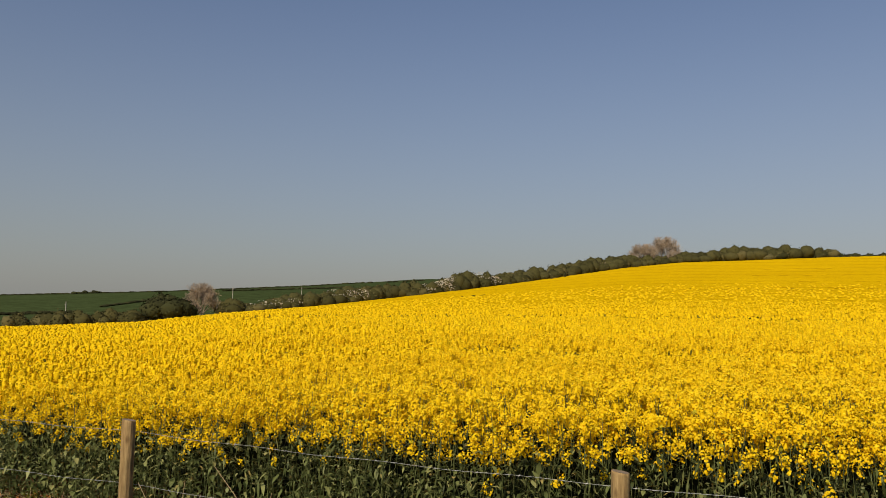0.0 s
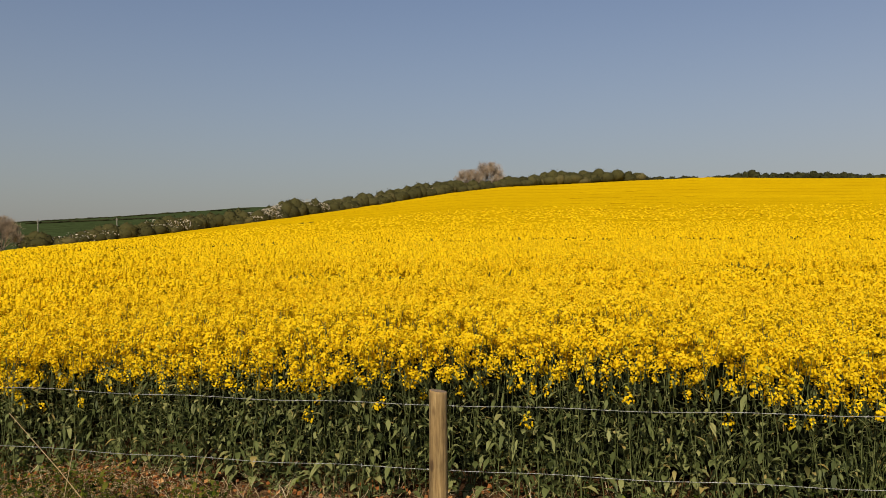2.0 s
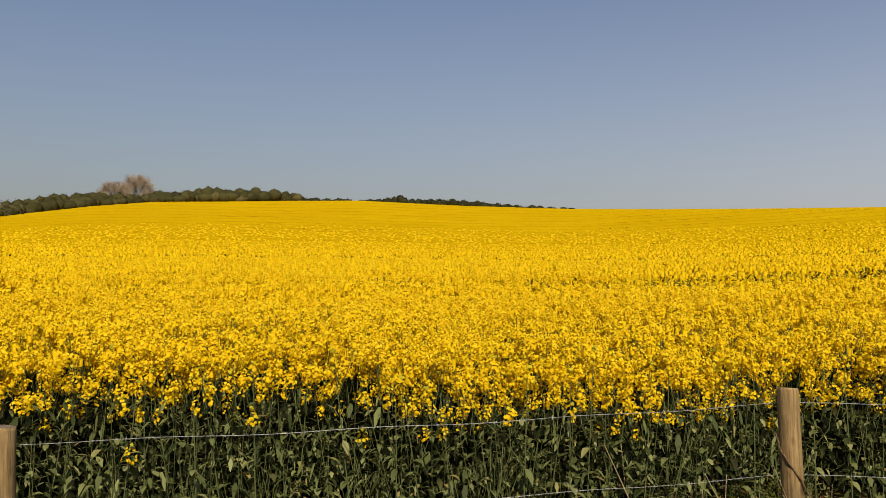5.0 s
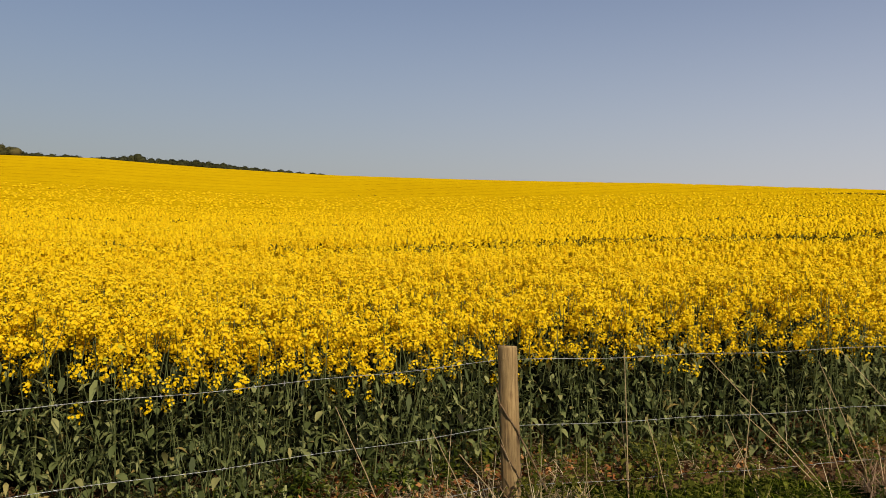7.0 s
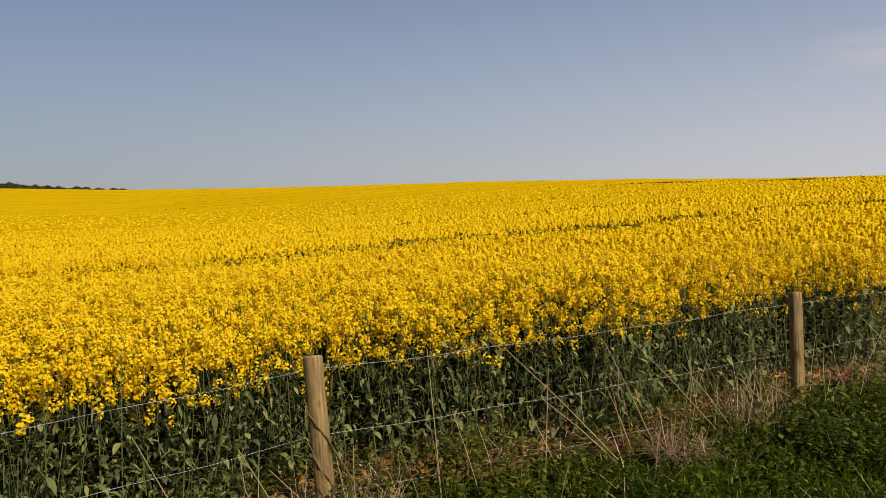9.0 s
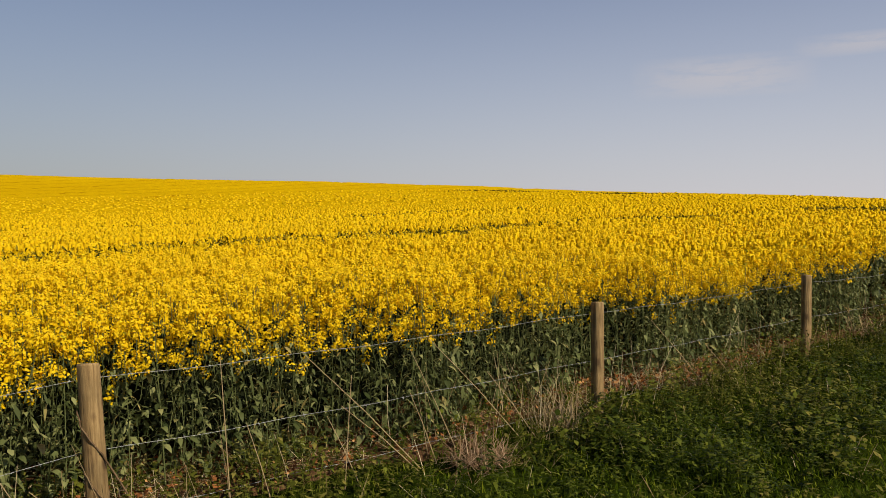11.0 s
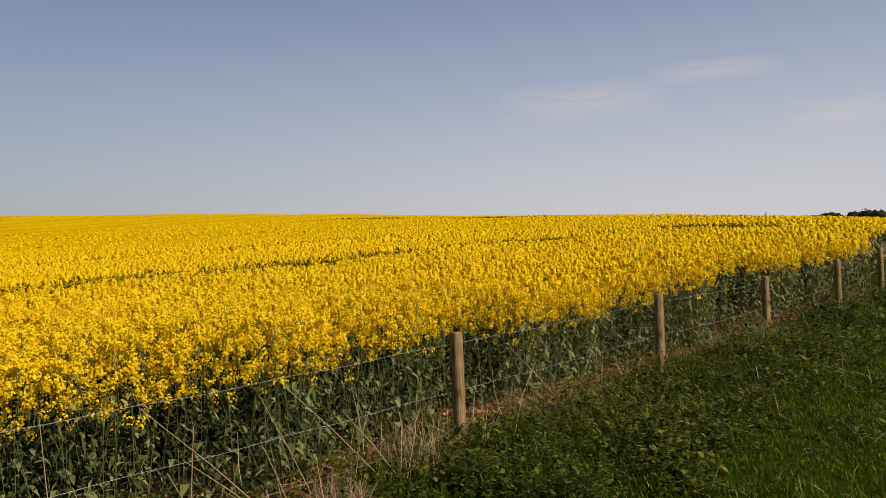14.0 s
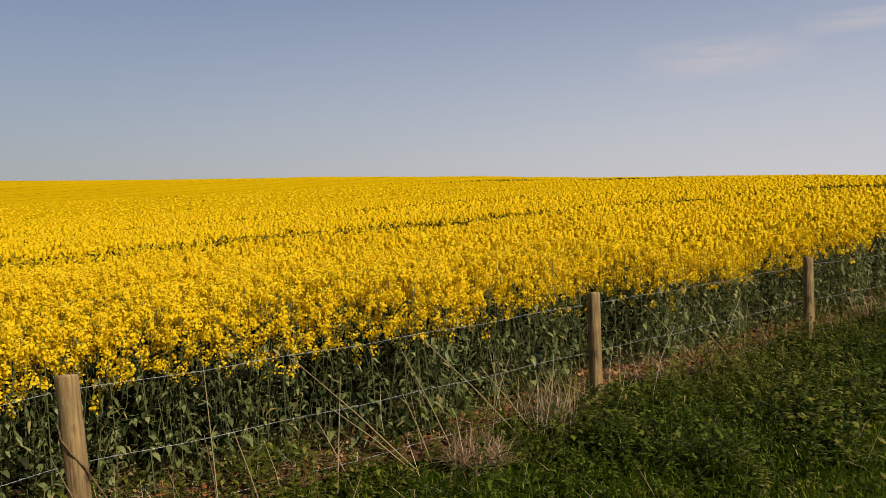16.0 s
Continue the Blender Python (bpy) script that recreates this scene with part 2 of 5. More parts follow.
def land(x, y):
    """Height of the ground."""
    b, d = polar(x, y)
    bb = np.where(b < -120, b + 360, b)
    crest = np.interp(bb, CREST_B, CREST_D)
    t = np.tan(np.radians(np.interp(bb, BEARINGS, SKYLINE, right=0.0)))
    s = t + SOW / crest
    near = np.minimum(s, np.interp(bb, [-60, 45, 60, 87, 110, 180], [0.0, 0.0, 0.006, 0.024, 0.030, 0.0]))
    z = EYE - SOW - CROP + near * d + (s - near) / crest * d * d
    zc = EYE - SOW - CROP + s * crest
    # beyond the crest: down into a valley, up to the far hill, down again
    dv, dh = crest + 170.0, 820.0
    valley = np.minimum(zc - 9.0, EYE + dv * np.tan(np.radians(-1.6)))
    hill = EYE + dh * np.tan(np.radians(np.interp(bb, FAR_B, FAR_E)))
    k1 = np.clip((d - crest - 8) / (dv - crest - 8), 0, 1)
    k2 = np.clip((d - dv) / (dh - dv), 0, 1)
    k3 = np.clip((d - dh) / 1500.0, 0, 1)
    sm = lambda k: k * k * (3 - 2 * k)
    out = zc + (valley - zc) * sm(k1)
    out = out + (hill - valley) * np.sin(k2 * math.pi / 2)
    out = out - (hill + 30) * sm(k3)
    return np.where(d <= crest, z, out)


# posts of the fence: x, y, height of the top
POSTS = [(-4.72, 6.23, 0.78), (-1.93, 5.13, 0.75), (0.883, 4.016, 0.703), (3.79, 2.536, 0.797), (6.31, 0.44, 0.875), (8.70, -1.37, 0.943),
         (11.12, -3.14, 0.97), (13.50, -4.97, 1.085), (15.94, -6.71, 1.205), (18.35, -8.45, 1.34), (20.75, -10.2, 1.48)]
FX, FY = np.array([p[0] for p in POSTS]), np.array([p[1] for p in POSTS])
RUN = np.concatenate([[0], np.cumsum(np.hypot(np.diff(FX), np.diff(FY)))])


def fence_at(s):
    """A point of the fence line, s metres along it, and the way into the field there."""
    s = np.asarray(s, float)
    # carried on straight past both ends
    def along(v):
        a = np.interp(s, RUN, v)
        a = a + np.where(s < 0, s * (v[1] - v[0]) / RUN[1], 0)
        return a + np.where(s > RUN[-1], (s - RUN[-1]) * (v[-1] - v[-2]) / (RUN[-1] - RUN[-2]), 0)
    x, y = along(FX), along(FY)
    e = 1.2
    s0, s1 = s - e, s + e
    def f(q, v):
        a = np.interp(q, RUN, v)
        a = a + np.where(q < 0, q * (v[1] - v[0]) / RUN[1], 0)
        return a + np.where(q > RUN[-1], (q - RUN[-1]) * (v[-1] - v[-2]) / (RUN[-1] - RUN[-2]), 0)
    ux, uy = f(s1, FX) - f(s0, FX), f(s1, FY) - f(s0, FY)
    n = np.hypot(ux, uy)
    return x, y, -uy / n, ux / n


_S = np.arange(-60, 190, 0.25)
_LX, _LY, _NX, _NY = fence_at(_S)


def into_field(x, y):
    """Signed distance from the fence (positive in the field), and the run along it."""
    x, y = np.atleast_1d(np.asarray(x, float)), np.atleast_1d(np.asarray(y, float))
    d, s = np.empty(len(x)), np.empty(len(x))
    for a in range(0, len(x), 20000):
        dx, dy = x[a:a + 20000, None] - _LX[None], y[a:a + 20000, None] - _LY[None]
        k = np.argmin(dx * dx + dy * dy, 1)
        r = np.arange(len(k))
        d[a:a + 20000] = dx[r, k] * _NX[k] + dy[r, k] * _NY[k]
        s[a:a + 20000] = _S[k]
    return d, s


def crop_edge(s):
    """How far behind the fence the crop begins."""
    return np.interp(s, [0, 2, 3.2, 4.2, 5, 6.5, 9, 11, 13, 25.5, 27.5, 40, 80], [1.1, 1.02, 0.84, 0.68, 0.54, 0.48, 0.50, 0.42, 0.43, 0.44, 1.4, 3.0, 6.0]) + 0.10 * np.sin(s * 2.1) + 0.07 * np.sin(s * 5.3 + 1)


# ---------------------------------------------------------------- mesh helpers
def mesh_of(name, verts, faces, mats, index=None, smooth=True):
    """A mesh from arrays: verts (n, 3), faces (m, 3 or 4)."""
    me = bpy.data.meshes.new(name)
    verts, faces = np.asarray(verts, np.float32), np.asarray(faces, np.int32)
    n, k = faces.shape
    me.vertices.add(len(verts))
    me.vertices.foreach_set("co", verts.ravel())
    me.loops.add(n * k)
    me.loops.foreach_set("vertex_index", faces.ravel())
    me.polygons.add(n)
    me.polygons.foreach_set("loop_start", np.arange(0, n * k, k, dtype=np.int32))
    for m in mats:
        me.materials.append(m)
    if index is not None:
        me.polygons.foreach_set("material_index", np.asarray(index, np.int32))
    me.polygons.foreach_set("use_smooth", np.full(n, smooth))
    me.update(calc_edges=True)
    return me


def part(name, me, parent=None, label=""):
    ob = new(name, me)
    if parent is not None:
        ob.parent = parent
    if label:
        ob["label"] = label
    return ob


class Heap:
    """Collects quads (tris repeat a corner no: all faces are quads) of several materials."""
    def __init__(self):
        self.v, self.f, self.m, self.n = [], [], [], 0

    def add(self, v, f, m):
        v, f = np.asarray(v, np.float32).reshape(-1, 3), np.asarray(f, np.int32).reshape(-1, 4)
        self.v.append(v)
        self.f.append(f + self.n)
        self.m.append(np.full(len(f), m, np.int32))
        self.n += len(v)

    def quads(self, corners, m):
        """corners (n, 4, 3)"""
        c = np.asarray(corners, np.float32)
        self.add(c.reshape(-1, 3), np.arange(len(c) * 4).reshape(-1, 4), m)

    def mesh(self, name, mats, smooth=False):
        return mesh_of(name, np.concatenate(self.v), np.concatenate(self.f), mats, np.concatenate(self.m), smooth)


rng = np.random.default_rng(7)


def unit(v):
    return v / np.maximum(np.linalg.norm(v, axis=-1, keepdims=True), 1e-9)


SUNWARD = np.array([math.sin(_b) * math.cos(_e), math.cos(_b) * math.cos(_e), math.sin(_e)])


def random_dirs(n, up=0.0):
    v = rng.normal(size=(n, 3))
    v[:, 2] += up
    return unit(v)


def petals(centres, size, up=0.7, out_way=None):
    """Little flowers: each two crossed strips, as the four petals of a rape blossom. Gives quads (n*2, 4, 3)."""
    n = len(centres)
    nrm = random_dirs(n, up) if out_way is None else unit(out_way + random_dirs(n, 0.5) * 0.38)
    a = unit(np.cross(nrm, random_dirs(n)))
    b = np.cross(nrm, a)
    r = (size * (0.75 + 0.5 * rng.random(n)))[:, None]
    out = []
    for u, w in ((a, b), (b, a)):
        hw = w * r * 0.5
        lift = nrm * r * 0.3
        out.append(np.stack([centres - u * r - hw + lift, centres - u * r + hw - lift, centres + u * r + hw + lift, centres + u * r - hw - lift], 1))
    return np.concatenate(out)


def specks(centres, size, up=0.5, out_way=None):
    """Small single-quad blossoms, for heads further off."""
    n = len(centres)
    nrm = random_dirs(n, up) if out_way is None else unit(out_way + random_dirs(n, 0.5) * 0.55)
    a = unit(np.cross(nrm, random_dirs(n)))
    b = np.cross(nrm, a)
    r = (size * (0.7 + 0.6 * rng.random(n)))[:, None]
    return np.stack([centres - a * r - b * r * 0.8, centres + a * r - b * r, centres + a * r * 0.8 + b * r, centres - a * r + b * r * 0.9], 1)


def cores(x, y, z, radius, tall):
    """Rounded hearts of flower heads, open below. Gives verts, faces."""
    n = len(x)
    a = rng.uniform(0, 2 * math.pi, n)[:, None] + np.array([0, 1, 2, 3]) * math.pi / 2
    r = radius * rng.uniform(0.8, 1.2, (n, 1))
    h = tall * rng.uniform(0.8, 1.25, (n, 1))
    low = np.stack([x[:, None] + np.cos(a) * r * 0.80, y[:, None] + np.sin(a) * r * 0.80, z[:, None] - h * 0.75 + 0 * a], -1)
    top = np.stack([x[:, None] + np.cos(a) * r * 0.74, y[:, None] + np.sin(a) * r * 0.74, z[:, None] + h * 0.62 + rng.normal(0, 0.1, a.shape) * h], -1)
    v = np.concatenate([low, top], 1)
    i = np.arange(n)[:, None] * 8
    f = [np.concatenate([i + k, i + (k + 1) % 4, i + 4 + (k + 1) % 4, i + 4 + k], 1) for k in range(4)] + [np.concatenate([i + 4, i + 5, i + 6, i + 7], 1)]
    return v.reshape(-1, 3), np.concatenate(f)


def tubes(paths, r0, r1, sides=3):
    """Tapered tubes along paths (n, k, 3). Gives verts, faces."""
    n, k, _ = paths.shape
    t = unit(paths[:, -1] - paths[:, 0])
    a = unit(np.cross(t, np.array([0.31, 0.77, 0.12])))
    b = np.cross(t, a)
    rad = np.linspace(0, 1, k)[None, :, None]
    r = np.asarray(r0).reshape(-1, 1, 1) * (1 - rad) + np.asarray(r1).reshape(-1, 1, 1) * rad
    rings = []
    for j in range(sides):
        an = 2 * math.pi * j / sides
        rings.append(paths + (a[:, None] * math.cos(an) + b[:, None] * math.sin(an)) * r)
    v = np.stack(rings, 2)                      # n, k, sides, 3
    idx = np.arange(n * k * sides).reshape(n, k, sides)
    f = []
    for j in range(sides):
        j2 = (j + 1) % sides
        f.append(np.stack([idx[:, :-1, j], idx[:, :-1, j2], idx[:, 1:, j2], idx[:, 1:, j]], -1).reshape(-1, 4))
    return v.reshape(-1, 3), np.concatenate(f)


def blades(base, way, length, width, droop, segs=3, side=None, shape=None):
    """Leaves or grass blades: strips that leave base along way and droop. base, way (n, 3). Gives verts, faces."""
    n = len(base)
    if side is None:
        side = unit(np.cross(way, np.array([0, 0, 1.0])) + 1e-4)
    L, W, D = (np.broadcast_to(np.asarray(q, float), (n,))[:, None] for q in (length, width, droop))
    shape = shape or [0.35, 1.0, 0.8, 0.06]
    rows = []
    for i in range(segs + 1):
        q = i / segs
        c = base + way * L * q - np.array([0, 0, 1.0]) * D * L * q * q
        w = side * W * 0.5 * np.interp(q, np.linspace(0, 1, len(shape)), shape)
        rows.append(np.stack([c - w, c + w], 1))
    v = np.stack(rows, 1)                       # n, segs+1, 2, 3
    idx = np.arange(n * (segs + 1) * 2).reshape(n, segs + 1, 2)
    f = np.stack([idx[:, :-1, 0], idx[:, :-1, 1], idx[:, 1:, 1], idx[:, 1:, 0]], -1).reshape(-1, 4)
    return v.reshape(-1, 3), f


def patchy(x, y, scale, seed):
    """Smooth value noise of about -0.5 to 0.5, from a lattice."""
    lat = np.random.default_rng(int(seed * 10) + 1).uniform(-0.6, 0.6, (128, 128))
    fx, fy = x * scale * 1.3 + 64, y * scale * 1.3 + 64
    ix, iy = np.floor(fx).astype(int), np.floor(fy).astype(int)
    tx, ty = fx - ix, fy - iy
    tx, ty = tx * tx * (3 - 2 * tx), ty * ty * (3 - 2 * ty)
    g = lambda a, b: lat[a % 128, b % 128]
    return (g(ix, iy) * (1 - tx) + g(ix + 1, iy) * tx) * (1 - ty) + (g(ix, iy + 1) * (1 - tx) + g(ix + 1, iy + 1) * tx) * ty


# ---------------------------------------------------------------- ground: one sheet to the horizon
def build_ground():
    bs = np.concatenate([np.arange(-130, -40, 3.0), np.arange(-40, 125, 1.0), np.arange(125, 230, 3.0)])
    ds = np.concatenate([[0.02], np.geomspace(0.5, 30, 60), np.geomspace(32, 330, 60), np.geomspace(345, 4200, 40)])
    B, D = np.meshgrid(bs, ds, indexing="ij")
    x, y = place(B.ravel(), D.ravel())
    z = land(x, y)
    near = np.clip(1 - D.ravel() / 40, 0, 1)
    for i in np.where(near > 0)[0]:
        z[i] += near[i] * (0.025 * noise.noise((x[i] * 0.9, y[i] * 0.9, 0)) + 0.012 * noise.noise((x[i] * 3, y[i] * 3, 4)) - 0.018)
    nb, nd = len(bs), len(ds)
    idx = np.arange(nb * nd).reshape(nb, nd)
    nxt = np.roll(idx, -1, 0)
    f = np.stack([idx[:, :-1], idx[:, 1:], nxt[:, 1:], nxt[:, :-1]], -1).reshape(-1, 4)
    cx, cy = x[f].mean(1), y[f].mean(1)
    inn, s = into_field(cx, cy)
    b, d = polar(cx, cy)
    crest = np.interp(np.where(b < -120, b + 360, b), CREST_B, CREST_D)
    idxm = np.where((inn > 2.5) & (d < crest), 1, 0)
    idxm = np.where(d > crest - 2, 2, idxm)
    me = mesh_of("ground", np.stack([x, y, z], 1), f, [VERGE, SOIL, PASTURE], idxm)
    return tagged(new("ground", me), "grass verge, bare field soil and distant green pasture", "ground", kind="structure")


build_ground()


# ---------------------------------------------------------------- the rape crop
def fold_leaves(base, way, length, width, droop, heap, mat, segs=4):
    """Broad leaves folded along the midrib, with a wavy margin."""
    n = len(base)
    side = unit(np.cross(way, np.array([0, 0, 1.0])) + 1e-4)
    nrm = np.cross(side, way)
    rows = []
    for i in range(segs + 1):
        q = i / segs
        c = base + way * length[:, None] * q - np.array([0, 0, 1.0]) * (droop * length)[:, None] * q * q
        w = np.interp(q, [0, 0.12, 0.45, 0.8, 1], [0.12, 0.30, 1.0, 0.7, 0.04])
        e = side * (width * w * 0.5)[:, None]
        lift = nrm * (width * w * rng.uniform(0.05, 0.3, n))[:, None]
        rows.append(np.stack([c - e + lift, c, c + e + lift], 1))
    v = np.stack(rows, 1)
    idx = np.arange(n * (segs + 1) * 3).reshape(n, segs + 1, 3)
    f = np.concatenate([np.stack([idx[:, :-1, k], idx[:, :-1, k + 1], idx[:, 1:, k + 1], idx[:, 1:, k]], -1).reshape(-1, 4) for k in (0, 1)])
    heap.add(v.reshape(-1, 3), f, mat)


def tram(x, y):
    """Wheel tracks of the sprayer and thin patches: 1 where nothing stands, 0 in full crop."""
    inn, s = into_field(x, y)
    k = np.zeros(len(inn))
    wob = 0.12 * np.sin(s * 0.9) + 0.1 * np.sin(s * 2.3 + 1.0)
    gaps = 0.75 + 0.5 * np.sin(s * 1.9 + 2.0 * np.sin(s * 0.53)) * np.sin(s * 0.83 + 0.5) + 0.3 * np.sin(s * 4.7)
    # the nearest pair of wheel tracks swings away from the fence: bearing and distance of its middle
    b, d = polar(x, y)
    track = np.interp(b, [-30, -16, -8, 0, 20, 39, 49, 55, 60, 66, 72, 80, 86, 92, 97], [12.0, 11.3, 10.6, 10.6, 11.2, 12.2, 13.4, 15.0, 16.0, 16.6, 17.4, 19.4, 22.5, 26.5, 28.5])
    half = np.interp(track, [10.0, 13.0, 16.0, 20.0, 28.0], [0.8, 1.7, 2.4, 2.4, 2.2])
    worn = np.interp(b, [-30, -12, -6, 2, 10, 25, 40, 50, 88, 92, 97, 99], [0.3, 0.4, 0.7, 0.7, 0.25, 0.3, 0.7, 1.0, 1.0, 1.3, 1.3, 0.0])
    k = np.clip(1.6 - np.abs(d - track - wob * 2) / half, 0, 1) * np.clip(gaps * worn, 0, 1)
    for lane in range(1, 9):
        for side in (0.0, 1.9):
            o = 10.0 + lane * 24.0 + side + wob
            k = np.maximum(k, np.clip(1.5 - np.abs(inn - o) / 0.40, 0, 1) * np.clip(gaps + 0.2, 0, 1))
    # thin patches: bearing and distance from the walk, half width across and along the view
    for pb, pd, across, along in ((80.6, 150, 3.0, 4.0), (89.6, 146, 3.4, 4.0), (94.4, 26.0, 0.7, 0.8), (96.5, 27.5, 0.7, 0.6), (105.2, 38, 1.5, 4.0), (108.0, 32, 1.3, 1.6),
                                  (110.5, 30, 1.3, 1.3), (103.0, 44, 1.8, 3.0), (100.0, 33, 0.7, 1.0), (16.0, 120, 1.2, 3.0), (2.0, 150, 2.2, 4.0)):
        u, v = np.radians(b - pb) * pd, d - pd
        k = np.maximum(k, np.clip(1.7 - np.hypot(u / across, v / along) + 0.3 * np.sin(u * 4.0), 0, 1))
    return k


def scatter(d0, d1, per_m2, b0=-33.0, b1=120.0):
    """Points of the crop in a ring sector round the walk: an uneven grid, so that each plant keeps its room."""
    step = per_m2 ** -0.5
    g = np.arange(-d1, d1, step)
    x, y = (q.ravel() for q in np.meshgrid(g + OX, g + OY, indexing="ij"))
    b, d = polar(x, y)
    keep = (d > d0) & (d < d1) & (b > b0) & (b < b1)
    x, y = x[keep], y[keep]
    x, y = x + rng.normal(0, step * 0.36, len(x)), y + rng.normal(0, step * 0.36, len(x))
    inn, s = into_field(x, y)
    e = crop_edge(s)
    keep = inn > e
    x, y, inn, e = x[keep], y[keep], inn[keep], e[keep]
    k = tram(x, y)
    thin = np.clip(0.55 * patchy(x, y, 2.6, 11.0), 0, 0.3)            # gaps between plants that failed
    keep = rng.random(len(x)) > np.clip(k * 1.7, 0, 0.93) + thin
    return x[keep], y[keep], (inn - e)[keep]


def edge_points(s0, s1, deep, per_m2):
    """Random points along the crop's edge, up to deep metres in."""
    n = int((s1 - s0) * deep * per_m2)
    ss, inn = rng.uniform(s0, s1, n), deep * rng.random(n) ** 1.8
    x, y, nx, ny = fence_at(ss)
    o = crop_edge(ss) + inn
    return x + nx * o, y + ny * o, inn


def crop_height(x, y, inn):
    """Height of the flower heads over the ground: lower and more ragged at the edge, with slow waves."""
    w = 0.028 * np.sin(x * 1.3 + 0.7 * np.sin(y * 0.9)) + 0.028 * np.sin(y * 1.7 + 0.8 * np.sin(x * 1.1))
    return CROP + w - 0.10 * np.exp(-inn / 0.3)


def head_points(x, y, z, count, radius, tall, ways=False, lift=0.0):
    """Blossom centres of heads whose tops are at x, y, z."""
    n = len(x)
    u = random_dirs(n * count, lift)
    r = rng.random(n * count) ** 0.4
    p = np.repeat(np.stack([x, y, z], 1), count, 0)
    p[:, 0] += u[:, 0] * r * radius
    p[:, 1] += u[:, 1] * r * radius
    p[:, 2] += u[:, 2] * r * tall
    return (p, u + 0.35 * SUNWARD) if ways else p     # blossoms turn to the light


def build_crop():
    heap = Heap()
    def shade(q):
        """Some flakes of the last ring take the darkened petal colour, as painted shade."""
        heap.m[-1][rng.random(len(heap.m[-1])) < q] = 6
    # heads nearest the fence: domes of single blossoms
    def heads(x, y, inn, lo, hi, rough=1.0):
        n = len(x)
        tuft = 0.095 * rough * patchy(x, y, 3.6, 21.0) + 0.05 * patchy(x, y, 1.1, 22.0)
        return land(x, y) + crop_height(x, y, inn) + tuft - 0.22 * tram(x, y) - lo * rng.random(n) ** 1.8 + rng.normal(0, hi, n)
    x, y, inn = scatter(3.4, 8.0, 205)
    z = heads(x, y, inn, 0.15, 0.022)
    heap.add(*cores(x, y, z, 0.016, 0.020), 6)
    p, u = head_points(x, y, z, 32, 0.037, 0.045, True, 0.35)
    heap.quads(specks(p, 0.0055, out_way=u), 0)
    shade(0.05)
    n = len(x)
    paths = np.stack([np.stack([x, y, z - 0.26], 1), np.stack([x, y, z - 0.02], 1)], 1)[inn < 1.6]
    paths[:, 0, :2] += rng.normal(0, 0.04, (len(paths), 2))
    v, f = tubes(paths, 0.0026, 0.0016)
    heap.add(v, f, 2)
    # lower shoots that fill the room between the heads, in shaded yellow
    for d0, d1, per, r, h in ((3.6, 8.0, 130, 0.026, 0.030), (8.0, 16.0, 52, 0.036, 0.034)):
        x, y, inn = scatter(d0, d1, per)
        keep = inn > 0.22
        x, y, inn = x[keep], y[keep], inn[keep]
        z = heads(x, y, inn, 0.05, 0.02) - rng.uniform(0.07, 0.19, len(x))
        heap.add(*cores(x, y, z, r, h), 6)
        p, u = head_points(x, y, z, 4, r * 1.35, h * 1.3, True, 0.4)
        heap.quads(specks(p, r * 0.30, out_way=u), 0)
    # the face of the crop: heads that hang forward and lower along the edge
    for s0, s1, per, count, size in ((0.0, 17.0, 420, 27, 0.0054), (17.0, 32.0, 230, 10, 0.0100)):
        x, y, inn = edge_points(s0, s1, 0.62, per)
        x, y = x + rng.normal(0, 0.05, len(x)), y + rng.normal(0, 0.05, len(x))
        low = np.where(rng.random(len(x)) < 0.94, 0.27 * rng.random(len(x)), rng.uniform(0.2, 0.40, len(x)))
        # the face hangs lower where the crop stands back from the wire
        low = low + np.interp(into_field(x, y)[1], [0, 2, 5.5, 6.6, 9, 10.5, 14, 17, 20], [0.09, 0.09, 0.08, 0, 0, 0.11, 0.12, 0.08, 0.03]) * rng.random(len(x)) ** 0.5
        z = land(x, y) + crop_height(x, y, inn) - low + 0.03
        p, u = head_points(x, y, z, count, 0.034, 0.043, True)
        heap.quads(specks(p, size, out_way=u), 0)
        shade(0.12)
    # second ring
    x, y, inn = scatter(8.0, 16.0, 100)
    z = heads(x, y, inn, 0.16, 0.024)
    heap.add(*cores(x, y, z, 0.026, 0.034), 6)
    p, u = head_points(x, y, z, 10, 0.042, 0.056, True, 0.4)
    heap.quads(specks(p, 0.0095, out_way=u), 0)
    shade(0.05)
    # third ring: the heads of a plant grow into one tuft
    x, y, inn = scatter(16.0, 34.0, 46)
    z = heads(x, y, inn, 0.10, 0.026, 0.7)
    heap.add(*cores(x, y, z, 0.054, 0.052), 6)
    p, u = head_points(x, y, z, 3, 0.060, 0.066, True, 0.45)
    heap.quads(specks(p, 0.0165, out_way=u), 0)
    # fourth and fifth rings: larger tufts that melt into the canopy
    for d0, d1, per, r, h in ((34.0, 86.0, 5.5, 0.115, 0.075), (86.0, 150.0, 0.8, 0.26, 0.10)):
        x, y, inn = scatter(d0, d1, per)
        d = polar(x, y)[1]
        keep = (rng.random(len(x)) < np.interp(d, [34, 50, 86, 110, 150], [1.0, 0.75, 0.4, 0.8, 0.3])) & (d < np.interp(polar(x, y)[0], CREST_B, CREST_D) - 6)
        x, y, inn = x[keep], y[keep], inn[keep]
        z = heads(x, y, inn, 0.06, 0.04, 0.6)
        heap.add(*cores(x, y, z, r, h), 6)
    # leaves and stalks that fill the crop below the heads, thick along the edge
    x, y, inn = edge_points(0.0, 18.0, 0.5, 3000)
    n = len(x)
    x, y = x + rng.normal(0, 0.04, n), y + rng.normal(0, 0.04, n)
